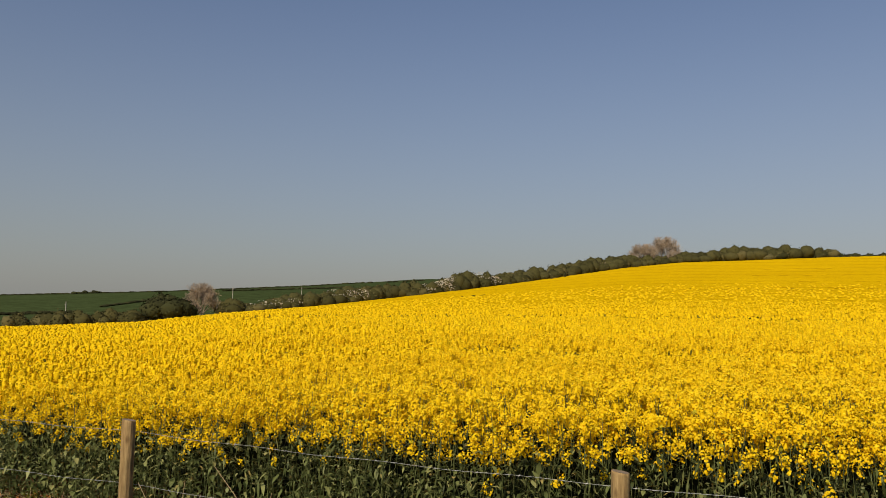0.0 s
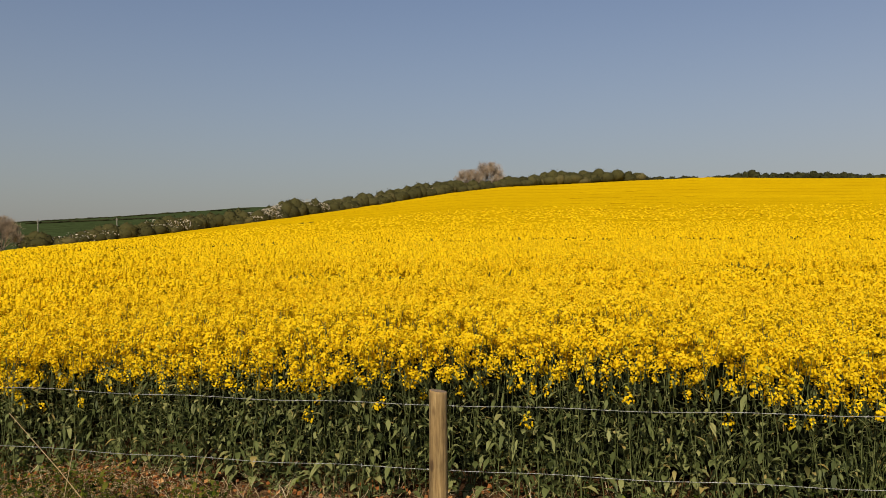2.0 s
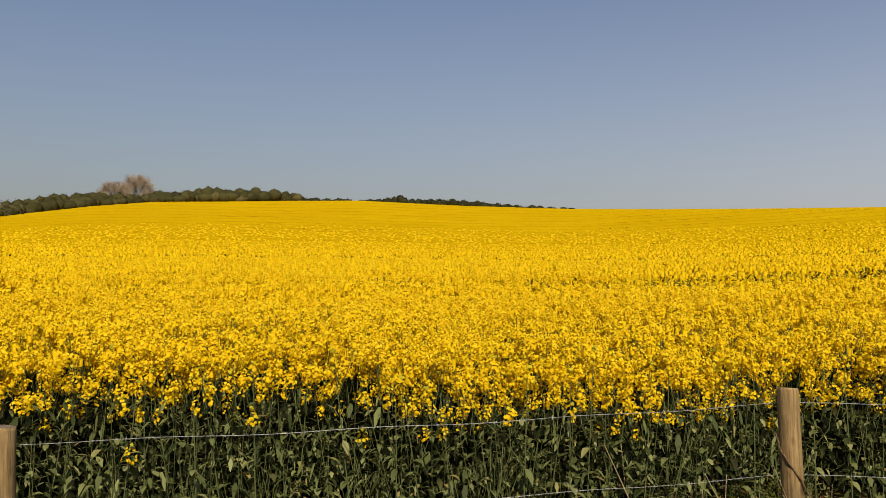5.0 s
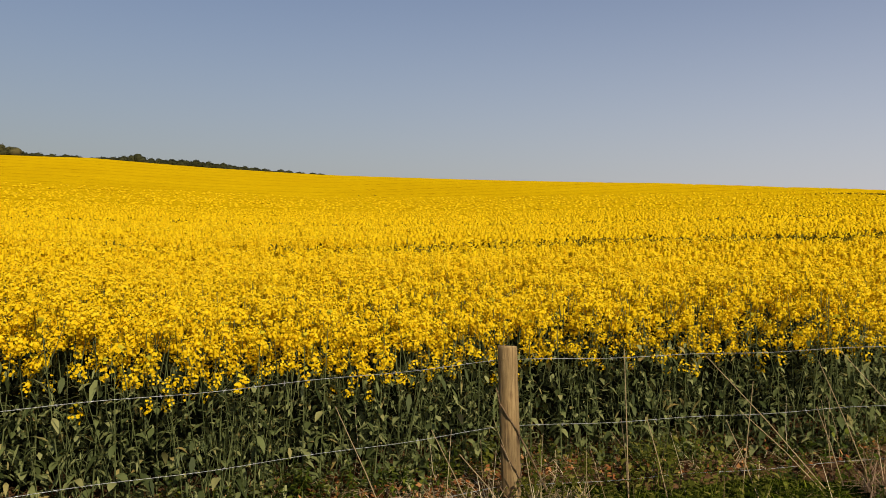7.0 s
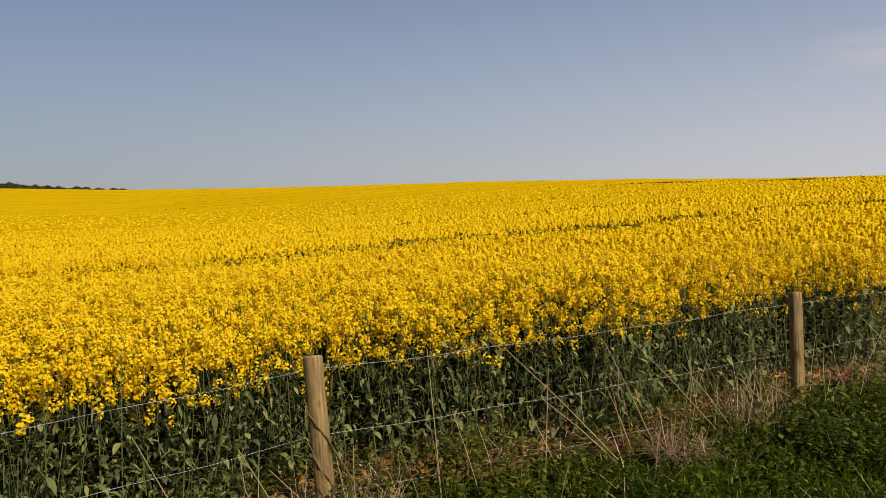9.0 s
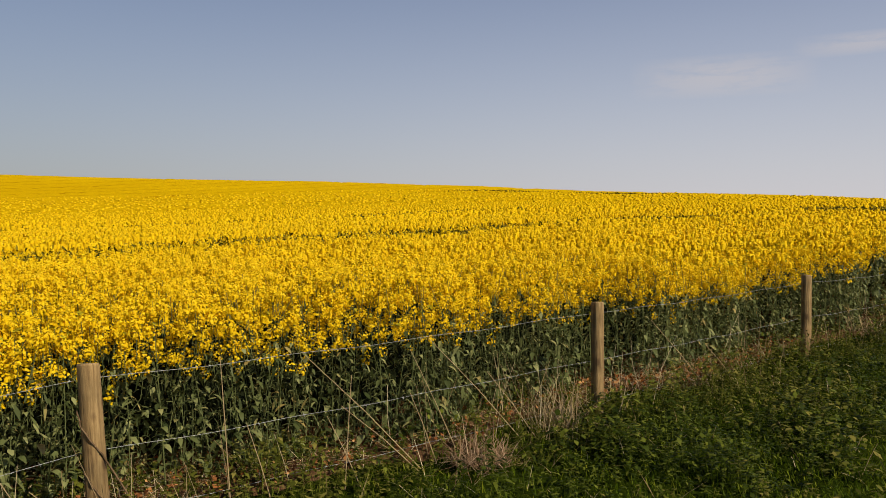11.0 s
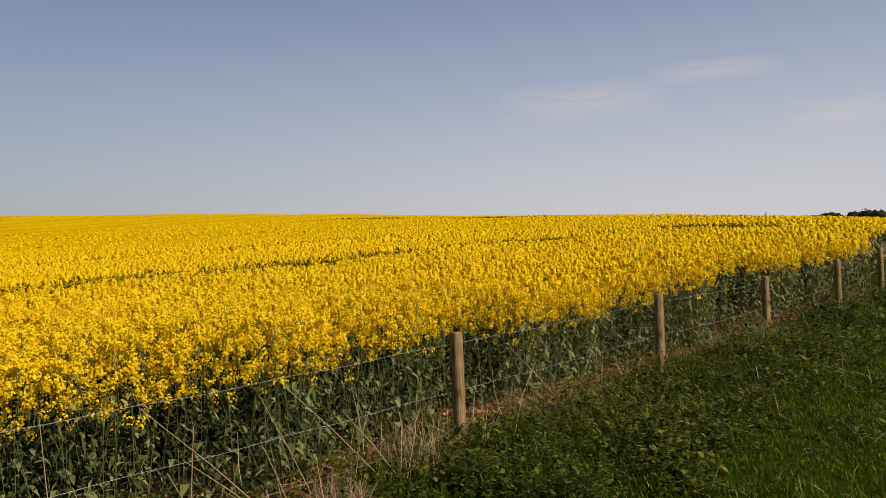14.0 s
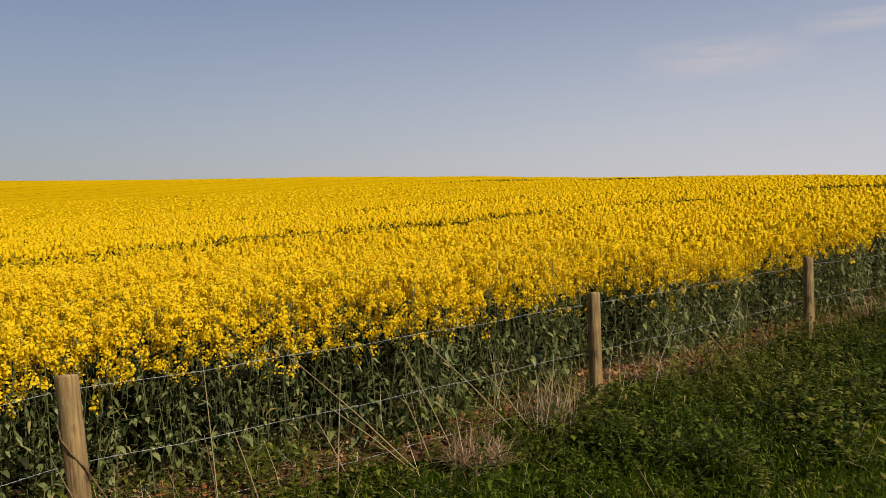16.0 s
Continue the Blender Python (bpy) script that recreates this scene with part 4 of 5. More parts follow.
# ---------------------------------------------------------------- front row of single rape plants
def rape_plant(height, branches, leaves):
    """One flowering rape plant: a stalk with side shoots, leaves up the stalk, a flower head on every shoot."""
    root = new("rapeseed_plant")
    heap = Heap()
    lean = rng.normal(0, 0.03, 2)
    main = np.array([[[0, 0, -0.05], [lean[0] * 0.4, lean[1] * 0.4, height * 0.5], [lean[0], lean[1], height]]])
    v, f = tubes(main, 0.0042, 0.002, 5)
    heap.add(v, f, 0)
    tips = [main[0, 2]]
    for k in range(branches):
        q = rng.uniform(0.45, 0.8)
        a = k * 2.4 + rng.uniform(0, 0.8)
        s0 = np.array([lean[0] * q, lean[1] * q, height * q])
        tip = s0 + np.array([math.cos(a) * 0.09, math.sin(a) * 0.09, height * rng.uniform(0.10, 0.95 - q + 0.02)])
        mid = (s0 + tip) / 2 + np.array([math.cos(a) * 0.03, math.sin(a) * 0.03, -0.02])
        v, f = tubes(np.array([[s0, mid, tip]]), 0.0028, 0.0015, 4)
        heap.add(v, f, 0)
        tips.append(tip)
    part("stalk", heap.mesh("stalk", [STEM], True), root)
    heap = Heap()
    q = rng.uniform(0.05, 0.82, leaves)
    a = np.arange(leaves) * 2.4 + rng.uniform(0, 1, leaves)
    base = np.stack([lean[0] * q, lean[1] * q, height * q], 1)
    way = unit(np.stack([np.cos(a), np.sin(a), rng.uniform(-0.1, 0.9, leaves)], 1))
    size = np.interp(q, [0, 0.4, 0.85], [0.095, 0.068, 0.038]) * rng.uniform(0.7, 1.25, leaves)
    fold_leaves(base, way, size, size * rng.uniform(0.36, 0.6, leaves), rng.uniform(0.2, 1.0, leaves), heap, 0)
    part("foliage", heap.mesh("foliage", [LEAF], True), root)
    for tip in tips:
        heap = Heap()
        m = rng.integers(8, 20)
        p, u = head_points(np.array([tip[0]]), np.array([tip[1]]), np.array([tip[2]]), int(m), 0.034, 0.048, True)
        heap.quads(petals(p, 0.0090, out_way=u), 0)
        heap.quads(specks(head_points(np.array([tip[0]]), np.array([tip[1]]), np.array([tip[2] + 0.045]), 5, 0.012, 0.012), 0.007), 1)
        part("flower_head", heap.mesh("flower_head", [PETAL, BUD]), root)
    return root


def build_front_row():
    kinds = [tagged(rape_plant(rng.uniform(0.76, 0.97), int(rng.integers(0, 3)), int(rng.integers(14, 22))),
                    "rape plant, yellow flower heads, blue-green leaves, at the crop's edge", "rape plant", "front row of the rape crop") for _ in range(9)]
    s = 0.6
    k = 0
    while s < 25.0 and k < 190:
        x, y, nx, ny = fence_at(s)
        o = float(crop_edge(s)) + rng.uniform(-0.12, 0.22)
        px, py = float(x + nx * o), float(y + ny * o)
        m = pose(px, py, float(land(px, py)), rng.normal(0, 4), rng.normal(0, 4), rng.uniform(0, 360))
        if k < len(kinds):
            kinds[k].matrix_basis = m
        else:
            copy_thing(kinds[k % len(kinds)], m)
        k += 1
        s += rng.uniform(0.09, 0.16)


build_front_row()


# ---------------------------------------------------------------- soil strip at the crop's foot
def build_soil():
    ss = np.arange(-1, 25.5, 0.10)
    oo = np.linspace(-0.75, 2.2, 26)
    S, O = np.meshgrid(ss, oo, indexing="ij")
    x, y, nx, ny = fence_at(S.ravel())
    w = np.array([noise.noise((float(a) * 1.4, 3.0, 0)) for a in S.ravel()]) * 0.22
    o = crop_edge(S.ravel()) + O.ravel() * np.where(O.ravel() < 0, np.interp(S.ravel(), [0, 4, 7, 9], [1, 1, 0.5, 0.38]), 1) + w * (O.ravel() < 0.2)
    px, py = x + nx * o, y + ny * o
    bump_z = np.array([noise.noise((float(a) * 6, float(b) * 6, 2)) for a, b in zip(px, py)]) * 0.03
    z = land(px, py) + 0.025 + bump_z - 0.10 * (O.ravel() < -0.7)
    idx = np.arange(len(px)).reshape(S.shape)
    f = np.stack([idx[:-1, :-1], idx[1:, :-1], idx[1:, 1:], idx[:-1, 1:]], -1).reshape(-1, 4)
    tagged(new("field_soil", mesh_of("field_soil", np.stack([px, py, z], 1), f, [SOIL])), "bare reddish-brown soil along the crop's foot", "soil", kind="structure")


build_soil()


def build_litter():
    """Fallen leaves and bits of straw on the soil at the crop's foot."""
    n = 14000
    ss = np.concatenate([rng.uniform(0.5, 16, n - 9000), rng.uniform(0.5, 4.5, 5000), rng.normal(9.1, 0.7, 2000), rng.normal(13.7, 0.5, 2000)])
    rng.shuffle(ss)
    x, y, nx, ny = fence_at(ss)
    o = crop_edge(ss) + rng.uniform(-0.32, 0.35, n) - np.interp(ss, [0, 4, 7, 8], [0.30, 0.25, 0.05, 0]) * rng.random(n) * 2
    px, py = x + nx * o, y + ny * o
    c = np.stack([px, py, land(px, py) + 0.035 + rng.uniform(0, 0.05, n)], 1)
    heap = Heap()
    heap.quads(specks(c[: n // 4], 0.010, 0.9), 0)
    heap.quads(specks(c[n // 4: n // 2], 0.011, 1.2), 0)
    way = random_dirs(n // 2)
    way[:, 2] *= 0.25
    v, f = blades(c[n // 2:], unit(way), rng.uniform(0.05, 0.20, n // 2), 0.005, 0.1, 2, shape=[1, 0.8, 0.3])
    heap.add(v, f, 1)
    tagged(new("leaf_litter", heap.mesh("leaf_litter", [LITTER, STRAW])), "brown fallen leaves and straw on the soil under the crop", "leaf litter", kind="stuff")


build_litter()


# ---------------------------------------------------------------- grass verge
def verge_points(d0, d1, per_m2, b0=-34.0, b1=124.0, reach=0.0):
    n = int(radians(b1 - b0) * 0.5 * (d1 * d1 - d0 * d0) * per_m2)
    b = rng.uniform(b0, b1, n)
    d = np.sqrt(rng.uniform(d0 * d0, d1 * d1, n))
    x, y = place(b, d)
    inn, s = into_field(x, y)
    keep = inn < crop_edge(s) - 0.05 + reach
    return x[keep], y[keep], inn[keep], s[keep]


def build_grass():
    heap = Heap()
    for d0, d1, per, ln, wd in ((0.5, 3.9, 450, 0.055, 0.0060), (3.9, 7.5, 4400, 0.052, 0.0056), (7.5, 14.0, 1500, 0.064, 0.0090), (14.0, 34.0, 90, 0.16, 0.026)):
        x, y, inn, s = verge_points(d0, d1, per)
        p = patchy(x, y, 0.8, 1.0)
        # short turf away from the fence, longer and thinner near it
        keep = rng.random(len(x)) < np.clip(0.75 + 0.8 * p, 0.6, 1) * np.interp(inn + 0.5 * p, [-2.2, -1.3, -0.5], [1.0, 0.5, 0.25])
        x, y, inn, p = x[keep], y[keep], inn[keep], p[keep]
        n = len(x)
        way = random_dirs(n, 2.2)
        way[:, 2] = np.abs(way[:, 2])
        length = ln * rng.uniform(0.5, 1.4, n) * (1 + 0.5 * np.clip(p, -0.5, 1))
        v, f = blades(np.stack([x, y, land(x, y) - 0.01], 1), unit(way), length, wd * rng.uniform(0.6, 1.4, n), rng.uniform(0.05, 0.6, n), 2, shape=[1.0, 0.8, 0.08])
        heap.add(v, f, 0)
        # dead blades
        k = rng.random(n) < np.where(inn > -0.9, 0.045, 0.012)
        n = int(k.sum())
        way = random_dirs(n, 0.7)
        way[:, 2] = np.abs(way[:, 2])
        v, f = blades(np.stack([x[k], y[k], land(x[k], y[k])], 1), unit(way), rng.uniform(0.08, 0.26, n), wd * 0.7, rng.uniform(0.0, 0.5, n), 2, shape=[1.0, 0.8, 0.3])
        heap.add(v, f, 1)
    tagged(new("verge_grass", heap.mesh("verge_grass", [GRASS, STRAW])), "rough green verge grass mixed with dead straw blades", "grass", kind="stuff")


build_grass()


def build_weeds():
    """Nettles, cow parsley and cleavers between lane and fence: low leafy stems in drifts."""
    heap = Heap()
    for d0, d1, per, size in ((3.9, 9.0, 230, 1.0), (9.0, 20.0, 80, 1.25), (20.0, 36.0, 8, 2.4)):
        x, y, inn, s = verge_points(d0, d1, per, reach=0.15)
        p = patchy(x, y, 0.75, 7.0) * 0.6 + patchy(x, y, 1.9, 2.0) * 1.2
        mound = np.clip(patchy(x, y, 2.4, 31.0) + 0.6 * patchy(x, y, 5.0, 32.0) + 0.25, 0, 1)
        # thick between lane and fence; bare soil shows through in places under the wire
        soil = np.exp(-((s - 13.6) / 0.8) ** 2) * np.clip((inn + 0.15) / 0.3, 0, 1) + np.clip(1 - np.abs(s - 5.2) / 2.4, 0, 0.6) * np.clip((inn - 0.1) / 0.3, 0, 1)
        band = np.clip(np.exp(-((inn + 0.25) / 1.1) ** 2) - soil, 0, 1)
        keep = rng.random(len(x)) < np.clip((1.2 * band + 0.22 + 1.3 * p * (1 - band)) * (0.6 + 0.9 * mound) - soil - 0.5 * (inn < -2.2) + 0.8 * (s > 26), 0.02, 1)
        # flattened round a tuft of dead grass
        keep &= np.hypot((x - 4.98) / 0.42, (y - 1.02) / 0.26) > 1
        x, y, inn, p, band, mound = (q[keep] for q in (x, y, inn, p, band, mound))
        n = len(x)
        g = land(x, y)
        hgt = np.clip(0.03 + (0.06 + 0.24 * mound) * band + 0.20 * mound * np.clip(p + 0.3, 0, 1), 0.04, 0.28) * rng.uniform(0.75, 1.2, n)
        lean = rng.normal(0, 0.25, (n, 2)) * hgt[:, None]
        tip = np.stack([x + lean[:, 0], y + lean[:, 1], g + hgt], 1)
        foot = np.stack([x, y, g - 0.01], 1)
        v, f = tubes(np.stack([foot, tip], 1), 0.0018 * size, 0.0010 * size, 3)
        heap.add(v, f, 0)
        per_plant = 11
        q = np.repeat(np.linspace(0.2, 1.0, per_plant)[None], n, 0).ravel()
        a = rng.uniform(0, 2 * math.pi, n * per_plant)
        base = np.repeat(foot, per_plant, 0) * (1 - q[:, None]) + np.repeat(tip, per_plant, 0) * q[:, None]
        way = unit(np.stack([np.cos(a), np.sin(a), rng.uniform(-0.1, 0.55, len(a))], 1))
        ln = size * rng.uniform(0.016, 0.050, len(a)) * np.repeat(0.7 + 1.2 * np.clip(hgt, 0, 0.4), per_plant)
        v, f = blades(base, way, ln, ln * rng.uniform(0.4, 0.7, len(a)), rng.uniform(0.1, 0.7, len(a)), 2, shape=[0.3, 1.0, 0.05])
        heap.add(v, f, 0)
        pale = np.repeat((patchy(x, y, 0.9, 4.0) + 0.35 * np.exp(-((inn + 0.1) / 0.5) ** 2) + rng.normal(0, 0.12, n)) > 0.24, per_plant * 2)
        heap.m[-1][pale] = 2
    # rounded clumps of nettle and dock
    for d0, d1, per, ln in ((4.6, 10.0, 4.5, 0.046), (10.0, 24.0, 1.6, 0.072)):
        x, y, inn, s = verge_points(d0, d1, per)
        keep = (np.hypot((x - 4.98) / 0.5, (y - 1.02) / 0.36) > 1) & (inn > -6.0) & (rng.random(len(x)) < np.where(inn > -1.6, 1.0, 0.45)) & (inn < 0.1)
        x, y, inn = x[keep], y[keep], inn[keep]
        wide, tall = rng.uniform(0.13, 0.32, len(x)), rng.uniform(0.11, 0.27, len(x)) * np.where(inn > -1.6, 1.15, 0.75)
        m = 62
        u = random_dirs(len(x) * m, 0.55)
        u[:, 2] = np.abs(u[:, 2])
        c = np.repeat(np.stack([x, y, land(x, y)], 1), m, 0)
        base = c + u * np.stack([np.repeat(wide, m), np.repeat(wide, m), np.repeat(tall, m)], 1) * rng.uniform(0.7, 1.0, (len(u), 1))
        way = unit(u * np.array([1, 1, 0.25]) + random_dirs(len(u)) * 0.35)
        size = ln * rng.uniform(0.6, 1.3, len(u))
        v, f = blades(base, way, size, size * rng.uniform(0.45, 0.7, len(u)), rng.uniform(0.1, 0.5, len(u)), 2, shape=[0.4, 1.0, 0.05])
        heap.add(v, f, 0)
        heap.m[-1][np.repeat(rng.random(len(x)) < 0.25, m * 2)] = 2
    tagged(new("verge_weeds", heap.mesh("verge_weeds", [WEED, WEED, CLEAVERS])), "low dark green nettles and leafy weeds along the fence", "weeds", kind="stuff")


build_weeds()

# ---------------------------------------------------------------- dead stalks, straw and a climbing stem
STALKS = [
    (4.47, 1.81, 0.75, 4.86, 1.48, 0.24), (4.63, 1.68, 0.47, 5.02, 1.35, 0.02), (4.56, 1.73, 0.43, 4.73, 1.60, 0.00), (4.68, 1.64, 0.62, 4.65, 1.66, 0.16),
    (4.23, 2.01, 0.46, 4.33, 1.92, 0.06), (5.74, 0.76, 0.40, 6.05, 0.50, 0.02), (5.91, 0.61, 0.34, 6.28, 0.31, 0.06), (4.96, 1.40, 0.72, 5.18, 1.22, 0.18),
    (5.06, 1.32, 0.77, 5.35, 1.08, 0.40), (4.96, 1.40, 0.48, 5.08, 1.31, 0.14), (4.13, 2.09, 0.79, 4.17, 2.06, 0.05), (2.93, 2.83, 0.60, 3.18, 2.70, 0.03)]
STALKS_B = [
    (3.33, 2.63, 0.46, 3.55, 2.52, 0.04), (3.45, 2.56, 0.34, 3.70, 2.42, 0.02), (-1.79, 4.95, 0.41, -1.46, 4.81, 0.05), (-0.25, 4.34, 0.37, -0.40, 4.39, 0.04),
    (-1.28, 4.74, 0.55, -0.99, 4.63, 0.20), (-1.47, 4.82, 0.45, -1.54, 4.85, 0.03), (-0.92, 4.60, 0.44, -1.03, 4.65, 0.04), (6.59, 0.08, 0.73, 7.01, -0.24, 0.30),
    (7.14, -0.34, 0.49, 7.47, -0.59, 0.14), (10.04, -2.50, 0.67, 10.39, -2.76, 0.30), (10.47, -2.82, 0.63, 10.78, -3.04, 0.36), (5.39, 1.05, 0.54, 5.72, 0.77, 0.04)]
for x0, y0, z0, x1, y1, z1 in STALKS + STALKS_B:
    foot = np.array([x1, y1, min(z1, float(land(x1, y1)) + 0.0) if z1 < 0.12 else z1])
    tip = np.array([x0, y0, z0])
    if z1 >= 0.12:                                       # a broken stalk goes on down to the ground
        foot = foot + (foot - tip) * max(0.0, (z1 - float(land(x1, y1))) / max(z0 - z1, 0.05))
        foot[2] = float(land(foot[0], foot[1]))
    mid = (foot + tip) / 2 + np.array([0, 0, 0.015])
    v, f = tubes(np.array([[foot, mid, tip]]), 0.0034, 0.0018, 5)
    tagged(new("dead_stalk", mesh_of("dead_stalk", v, f, [STRAW])), "pale dry dead stalk leaning against the wire", "dead stalk", "dead stalks along the fence")


def straw_tuft(x, y, radius, n, long, flat, label, mat=STRAW):
    g = float(land(x, y))
    a, r = rng.uniform(0, 2 * math.pi, n), radius * np.sqrt(rng.random(n))
    base = np.stack([np.cos(a) * r, np.sin(a) * r, rng.uniform(0, 0.05, n)], 1)
    way = random_dirs(n, flat)
    way[:, 2] = np.abs(way[:, 2]) * 0.8
    v, f = blades(base, unit(way), rng.uniform(0.4, 1.2, n) * long, 0.0045, rng.uniform(0.0, 0.5, n), 2, shape=[1, 0.8, 0.3])
    ob = new("straw_tuft", mesh_of("straw_tuft", v, f, [mat]))
    ob.location = (x, y, g)
    tagged(ob, label, "straw", "tufts of dead grass")


straw_tuft(5.11, 1.04, 0.17, 460, 0.21, 0.5, "matted tuft of reddish-brown dead grass in the verge", RUSTY)
straw_tuft(5.86, 0.68, 0.14, 180, 0.34, 1.6, "upright tuft of pale dry grass beside a post")
straw_tuft(3.62, 2.52, 0.26, 420, 0.20, 0.1, "flattened heap of dry straw round a post's foot")
straw_tuft(3.95, 2.35, 0.20, 260, 0.18, 0.1, "flattened heap of dry straw round a post's foot")
straw_tuft(-1.25, 4.78, 0.32, 420, 0.26, 0.5, "loose heap of pale dry straw under the wire")
straw_tuft(-1.85, 4.95, 0.30, 320, 0.24, 0.5, "loose heap of pale dry straw round a post's foot")
straw_tuft(7.35, -0.10, 0.35, 420, 0.15, 0.1, "flattened straw on bare soil behind the wire")
straw_tuft(7.75, -0.35, 0.30, 300, 0.15, 0.1, "flattened straw on bare soil behind the wire")
straw_tuft(10.7, -3.0, 0.25, 260, 0.30, 1.0, "tuft of dry grass beside a post")
straw_tuft(9.9, -2.35, 0.3, 220, 0.28, 1.2, "tuft of dry grass under the wire")
for sx, sy in ((-1.55, 5.25), (-1.1, 5.0), (-0.7, 4.85), (-0.2, 4.6), (-2.5, 5.6), (-2.2, 5.2), (0.3, 4.45)):
    straw_tuft(sx, sy, 0.26, 150, 0.24, 0.6, "loose tuft of pale straw on reddish soil before the crop")
straw_tuft(2.5, 3.05, 0.30, 200, 0.16, 0.1, "scattered straw on bare soil behind the wire")

# stems of a climber that wind up one leaning post from the grass beside it
def climber(x, y, top, stems):
    root = tagged(new("climber"), "thin brown climbing stems wound round a fence post", "climbing plant")
    g = float(land(x, y))
    root.location = (x, y, g)
    fx, fy = FEET[3]
    for turn0, turns, z0, z1, thick, tail in stems:
        q = np.linspace(0, 1, 30)
        z = z0 + (z1 - z0) * q
        an = radians(turn0) + radians(turns) * q
        cx, cy = fx * (1 - z / top), fy * (1 - z / top)
        r = 0.050 + 0.003 * np.sin(q * 21)
        pts = np.stack([cx + np.cos(an) * r, cy + np.sin(an) * r, z], 1)
        if tail:                                          # leaves the post and runs down to the ground
            t = np.linspace(1, 0, 10)[:-1, None]
            pts = np.concatenate([pts[0] + t * (np.array([tail[0], tail[1], 0.0]) - pts[0]) + np.array([0, 0, 0.05]) * t * (1 - t), pts])
        v, f = tubes(np.stack([pts[:-1], pts[1:]], 1), thick, thick, 5)
        part("stem", mesh_of("stem", v, f, [BARK]), root)


climber(3.79, 2.536, 0.72, ((-95, -150, 0.40, 0.60, 0.0042, (0.16, -0.20)), (-80, -120, 0.16, 0.34, 0.0035, None), (-150, 110, 0.08, 0.24, 0.0035, None), (-70, -160, 0.02, 0.13, 0.004, None)))


def build_dry_stems():
    """Thin dead stems of last year's weeds, leaning along the wire."""
    n = 150
    ss = np.concatenate([rng.uniform(8.6, 16.5, 66), rng.normal(12.0, 0.16, 30), rng.uniform(16.5, 27.0, 54)])
    x, y, nx, ny = fence_at(ss)
    o = rng.normal(0.02, 0.22, n)
    px, py = x + nx * o, y + ny * o
    foot = np.stack([px, py, land(px, py)], 1)
    lean = rng.normal(0, 0.28, n)
    tall = rng.uniform(0.16, 0.50, n)
    tip = foot + np.stack([ny * lean + rng.normal(0, 0.1, n), -nx * lean + rng.normal(0, 0.1, n), np.ones(n)], 1) * tall[:, None]
    mid = (foot + tip) / 2 + rng.normal(0, 0.015, (n, 3))
    v, f = tubes(np.stack([foot, mid, tip], 1), 0.0022, 0.0012, 4)
    tagged(new("dry_weed_stems", mesh_of("dry_weed_stems", v, f, [STRAW])), "thin pale dead weed stems standing along the wire", "dead stems", kind="stuff")


build_dry_stems()

# ---------------------------------------------------------------- poles far off
def pole(x, y, height, r, label, name="telegraph_pole", cross=True):
    g = float(land(x, y)) - 0.3
    root = tagged(new(name), label, "pole")
    root.location = (x, y, g)
    v, f = tubes(np.array([[[0, 0, 0], [0, 0, (height + 0.3) / 2], [0, 0, height + 0.3]]]), r, r * 0.75, 8)
    part("shaft", mesh_of("shaft", v, f, [POLE if cross else WOOD], None, True), root)
    if cross:
        v, f = tubes(np.array([[[-0.3, 0, height - 0.2], [0, 0, height - 0.2], [0.3, 0, height - 0.2]]]), 0.035, 0.035, 6)
        part("crossarm", mesh_of("crossarm", v, f, [POLE]), root)


for b, e, ex in ((-24.9, 0.1, 25), (-14.55, 1.35, 25), (-9.92, 1.45, 20)):
    x, y, d = at_bearing(b, ex)
    pole(x, y, rise(b, e, ex), 0.10, "distant pale wooden telegraph pole behind the hedge")
x, y, d = at_bearing(107.9, 1.0)
pole(x, y, rise(107.9, 1.85, 1.0), 0.11, "lone dark wooden stake on the crest of the field", "field_stake", False)


# ---------------------------------------------------------------- hedgerows on the far hill
def on_hill(b, e):
    """Where the far slope is seen at that bearing and elevation."""
    d = np.linspace(380, 820, 400)
    x, y = place(np.full(400, b), d)
    el = np.degrees(np.arctan2(land(x, y) - EYE, d))
    k = int(np.argmin(np.abs(el - e)))
    return float(x[k]), float(y[k]), float(d[k])


def hedgerow(b0, e0, b1, e1, n, tall, label):
    heap = Heap()
    x0, y0, _ = on_hill(b0, e0)
    for k in range(n):
        q = (k + rng.uniform(-0.3, 0.3)) / max(n - 1, 1)
        x, y, d = on_hill(b0 + (b1 - b0) * q, e0 + (e1 - e0) * q)
        g = float(land(x, y)) - float(land(x0, y0))
        t = tall * rng.uniform(0.6, 1.2)
        v, f = blob((x - x0, y - y0, g + t * 0.35), abs(radians(b1 - b0)) * d / n * 0.9 + 0.6, 2.0, t * 0.65)
        heap.add(v, f, 0)
    ob = new("far_hedgerow", heap.mesh("far_hedgerow", [DARK_HEDGE]))
    ob.location = (x0, y0, float(land(x0, y0)))
    tagged(ob, label, "hedgerow", "hedgerows on the distant hill", "stuff")


hedgerow(-28.6, -0.82, -24.0, -0.6, 26, 1.5, "distant dark hedgerow between two green fields")
hedgerow(-22.6, -0.2, -19.6, 0.28, 22, 1.3, "distant dark hedgerow climbing the green hill")
hedgerow(-29.0, 0.36, -1.5, 2.04, 150, 0.9, "distant hedgerow along the skyline of the green hill")
hedgerow(-24.3, 0.60, -22.8, 0.68, 9, 2.4, "distant clump of trees on the skyline")
hedgerow(-15.0, 1.02, -7.0, 1.42, 40, 1.2, "distant dark hedgerow below the skyline")


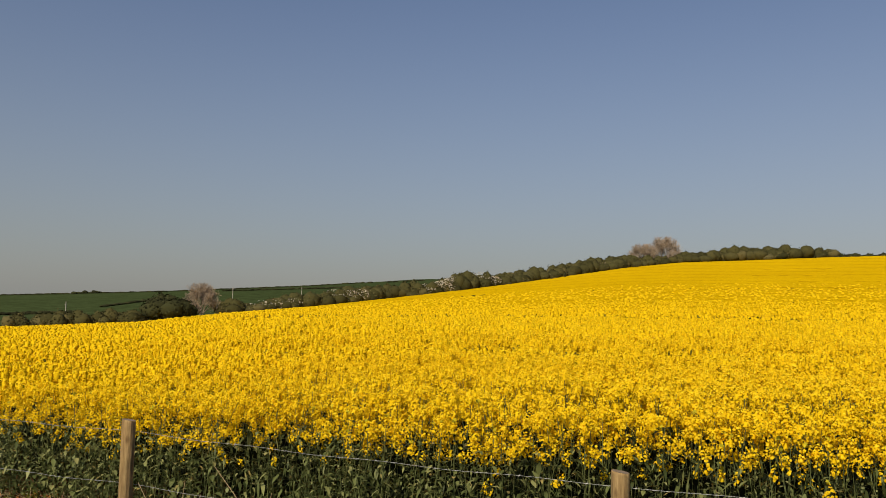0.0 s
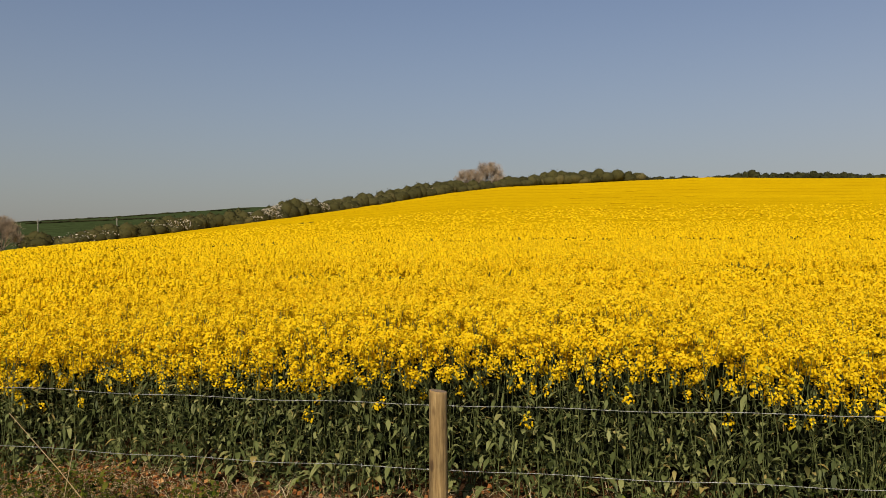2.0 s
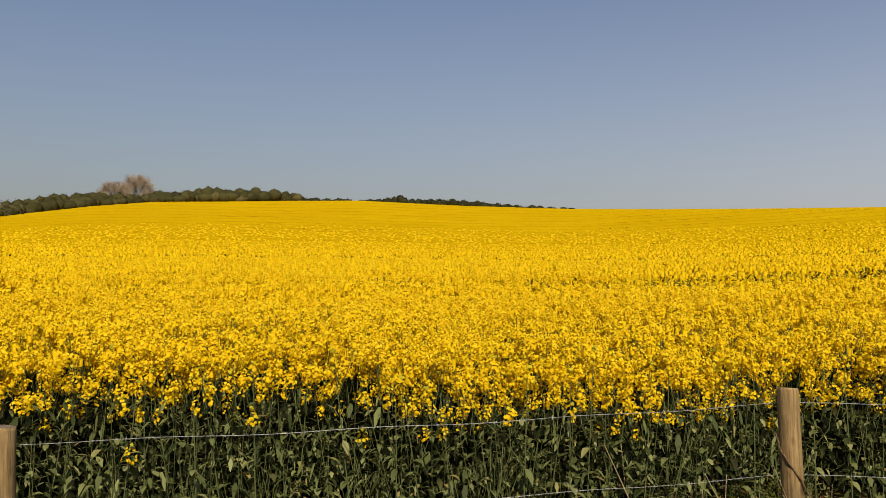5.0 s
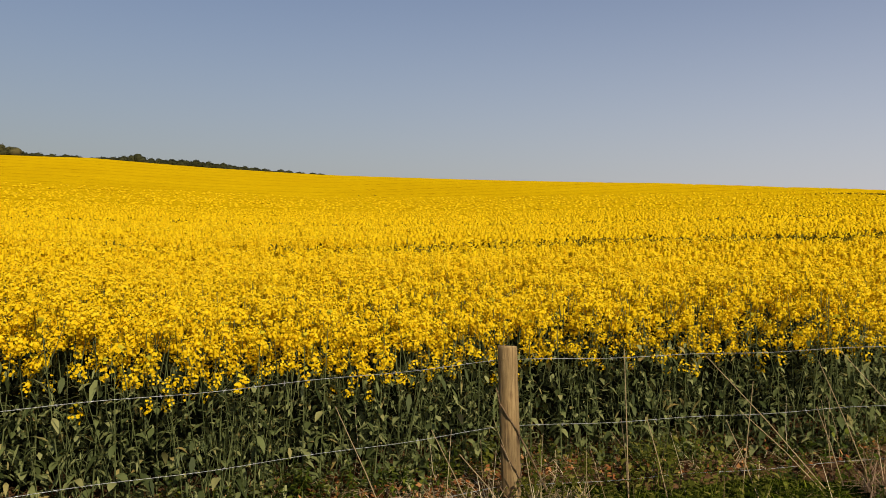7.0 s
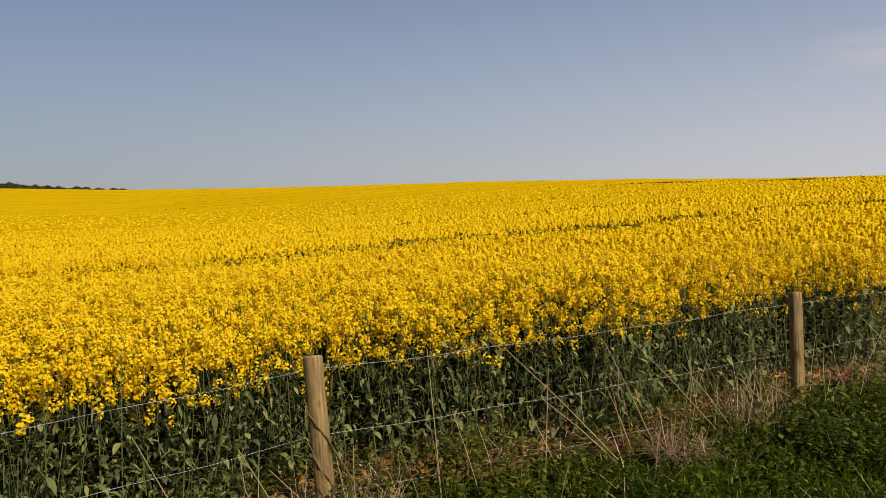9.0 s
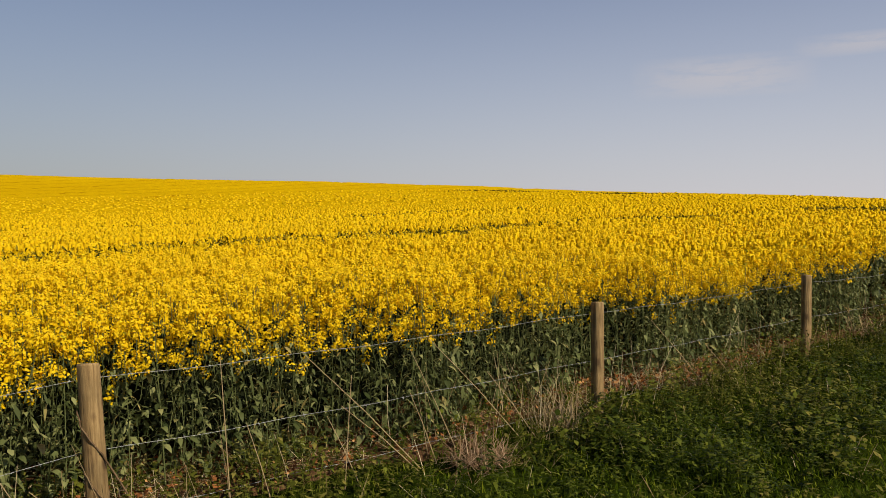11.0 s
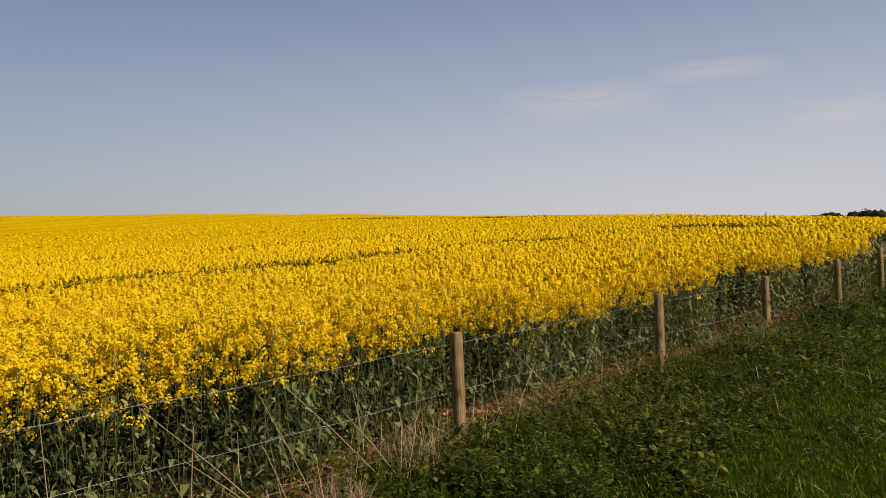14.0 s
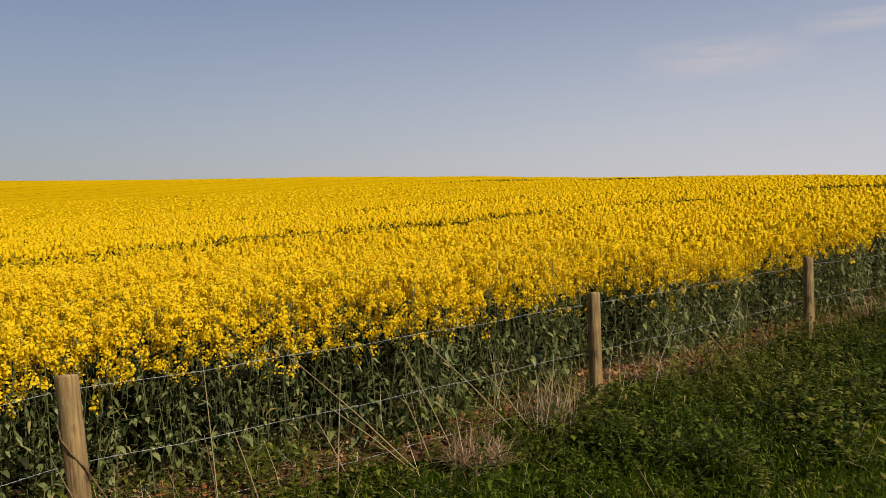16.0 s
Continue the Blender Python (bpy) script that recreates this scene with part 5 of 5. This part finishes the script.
# ---------------------------------------------------------------- thin high cloud
def cloud_material():
    m = bpy.data.materials.new("thin_cloud")
    m.use_nodes = True
    nt = m.node_tree
    nt.nodes.remove(nt.nodes["Principled BSDF"])
    em, tr, mx = nt.nodes.new("ShaderNodeEmission"), nt.nodes.new("ShaderNodeBsdfTransparent"), nt.nodes.new("ShaderNodeMixShader")
    em.inputs[0].default_value, em.inputs[1].default_value = (0.66, 0.58, 0.54, 1), 1.0
    tc = nt.nodes.new("ShaderNodeTexCoord")
    sep = nt.nodes.new("ShaderNodeSeparateXYZ")
    nt.links.new(tc.outputs["Generated"], sep.inputs[0])

    def op(kind, a, b):
        n = nt.nodes.new("ShaderNodeMath")
        n.operation, n.use_clamp = kind, True
        for k, v in enumerate((a, b)):
            if isinstance(v, (int, float)):
                n.inputs[k].default_value = v
            else:
                nt.links.new(v, n.inputs[k])
        return n.outputs[0]

    def hump(v):
        return op("MULTIPLY", op("MULTIPLY", v, op("SUBTRACT", 1.0, v)), 4.0)
    ns = noise_node(nt, 0.012, 5.0, 0.6, (0.5, 0.5, 2.2))
    soft = op("SUBTRACT", op("MULTIPLY", ns, 1.9), 0.55)
    a = op("MULTIPLY", op("MULTIPLY", hump(sep.outputs["X"]), hump(sep.outputs["Z"])), soft)
    nt.links.new(op("MULTIPLY", a, 0.75), mx.inputs[0])
    nt.links.new(tr.outputs[0], mx.inputs[1])
    nt.links.new(em.outputs[0], mx.inputs[2])
    nt.links.new(mx.outputs[0], nt.nodes["Material Output"].inputs[0])
    return m


CLOUD = cloud_material()
for b, e, wide, high in ((96.3, 10.0, 12.0, 3.0), (105.0, 11.4, 9.0, 1.6), (112.5, 7.9, 8.0, 2.0)):
    d = 3200.0
    x, y = place(b, d)
    hw, hh = math.tan(radians(wide / 2)) * d, math.tan(radians(high / 2)) * d
    me = mesh_of("cloud", [(-hw, 0, -hh), (hw, 0, -hh), (hw, 4, hh), (-hw, 4, hh)], [(0, 1, 2, 3)], [CLOUD])
    ob = tagged(new("cloud", me), "faint streak of thin white high cloud", "cloud", kind="structure")
    ob.matrix_world = pose(float(x), float(y), EYE + d * math.tan(radians(e)), 0, 0, -b)
    ob.visible_shadow = False
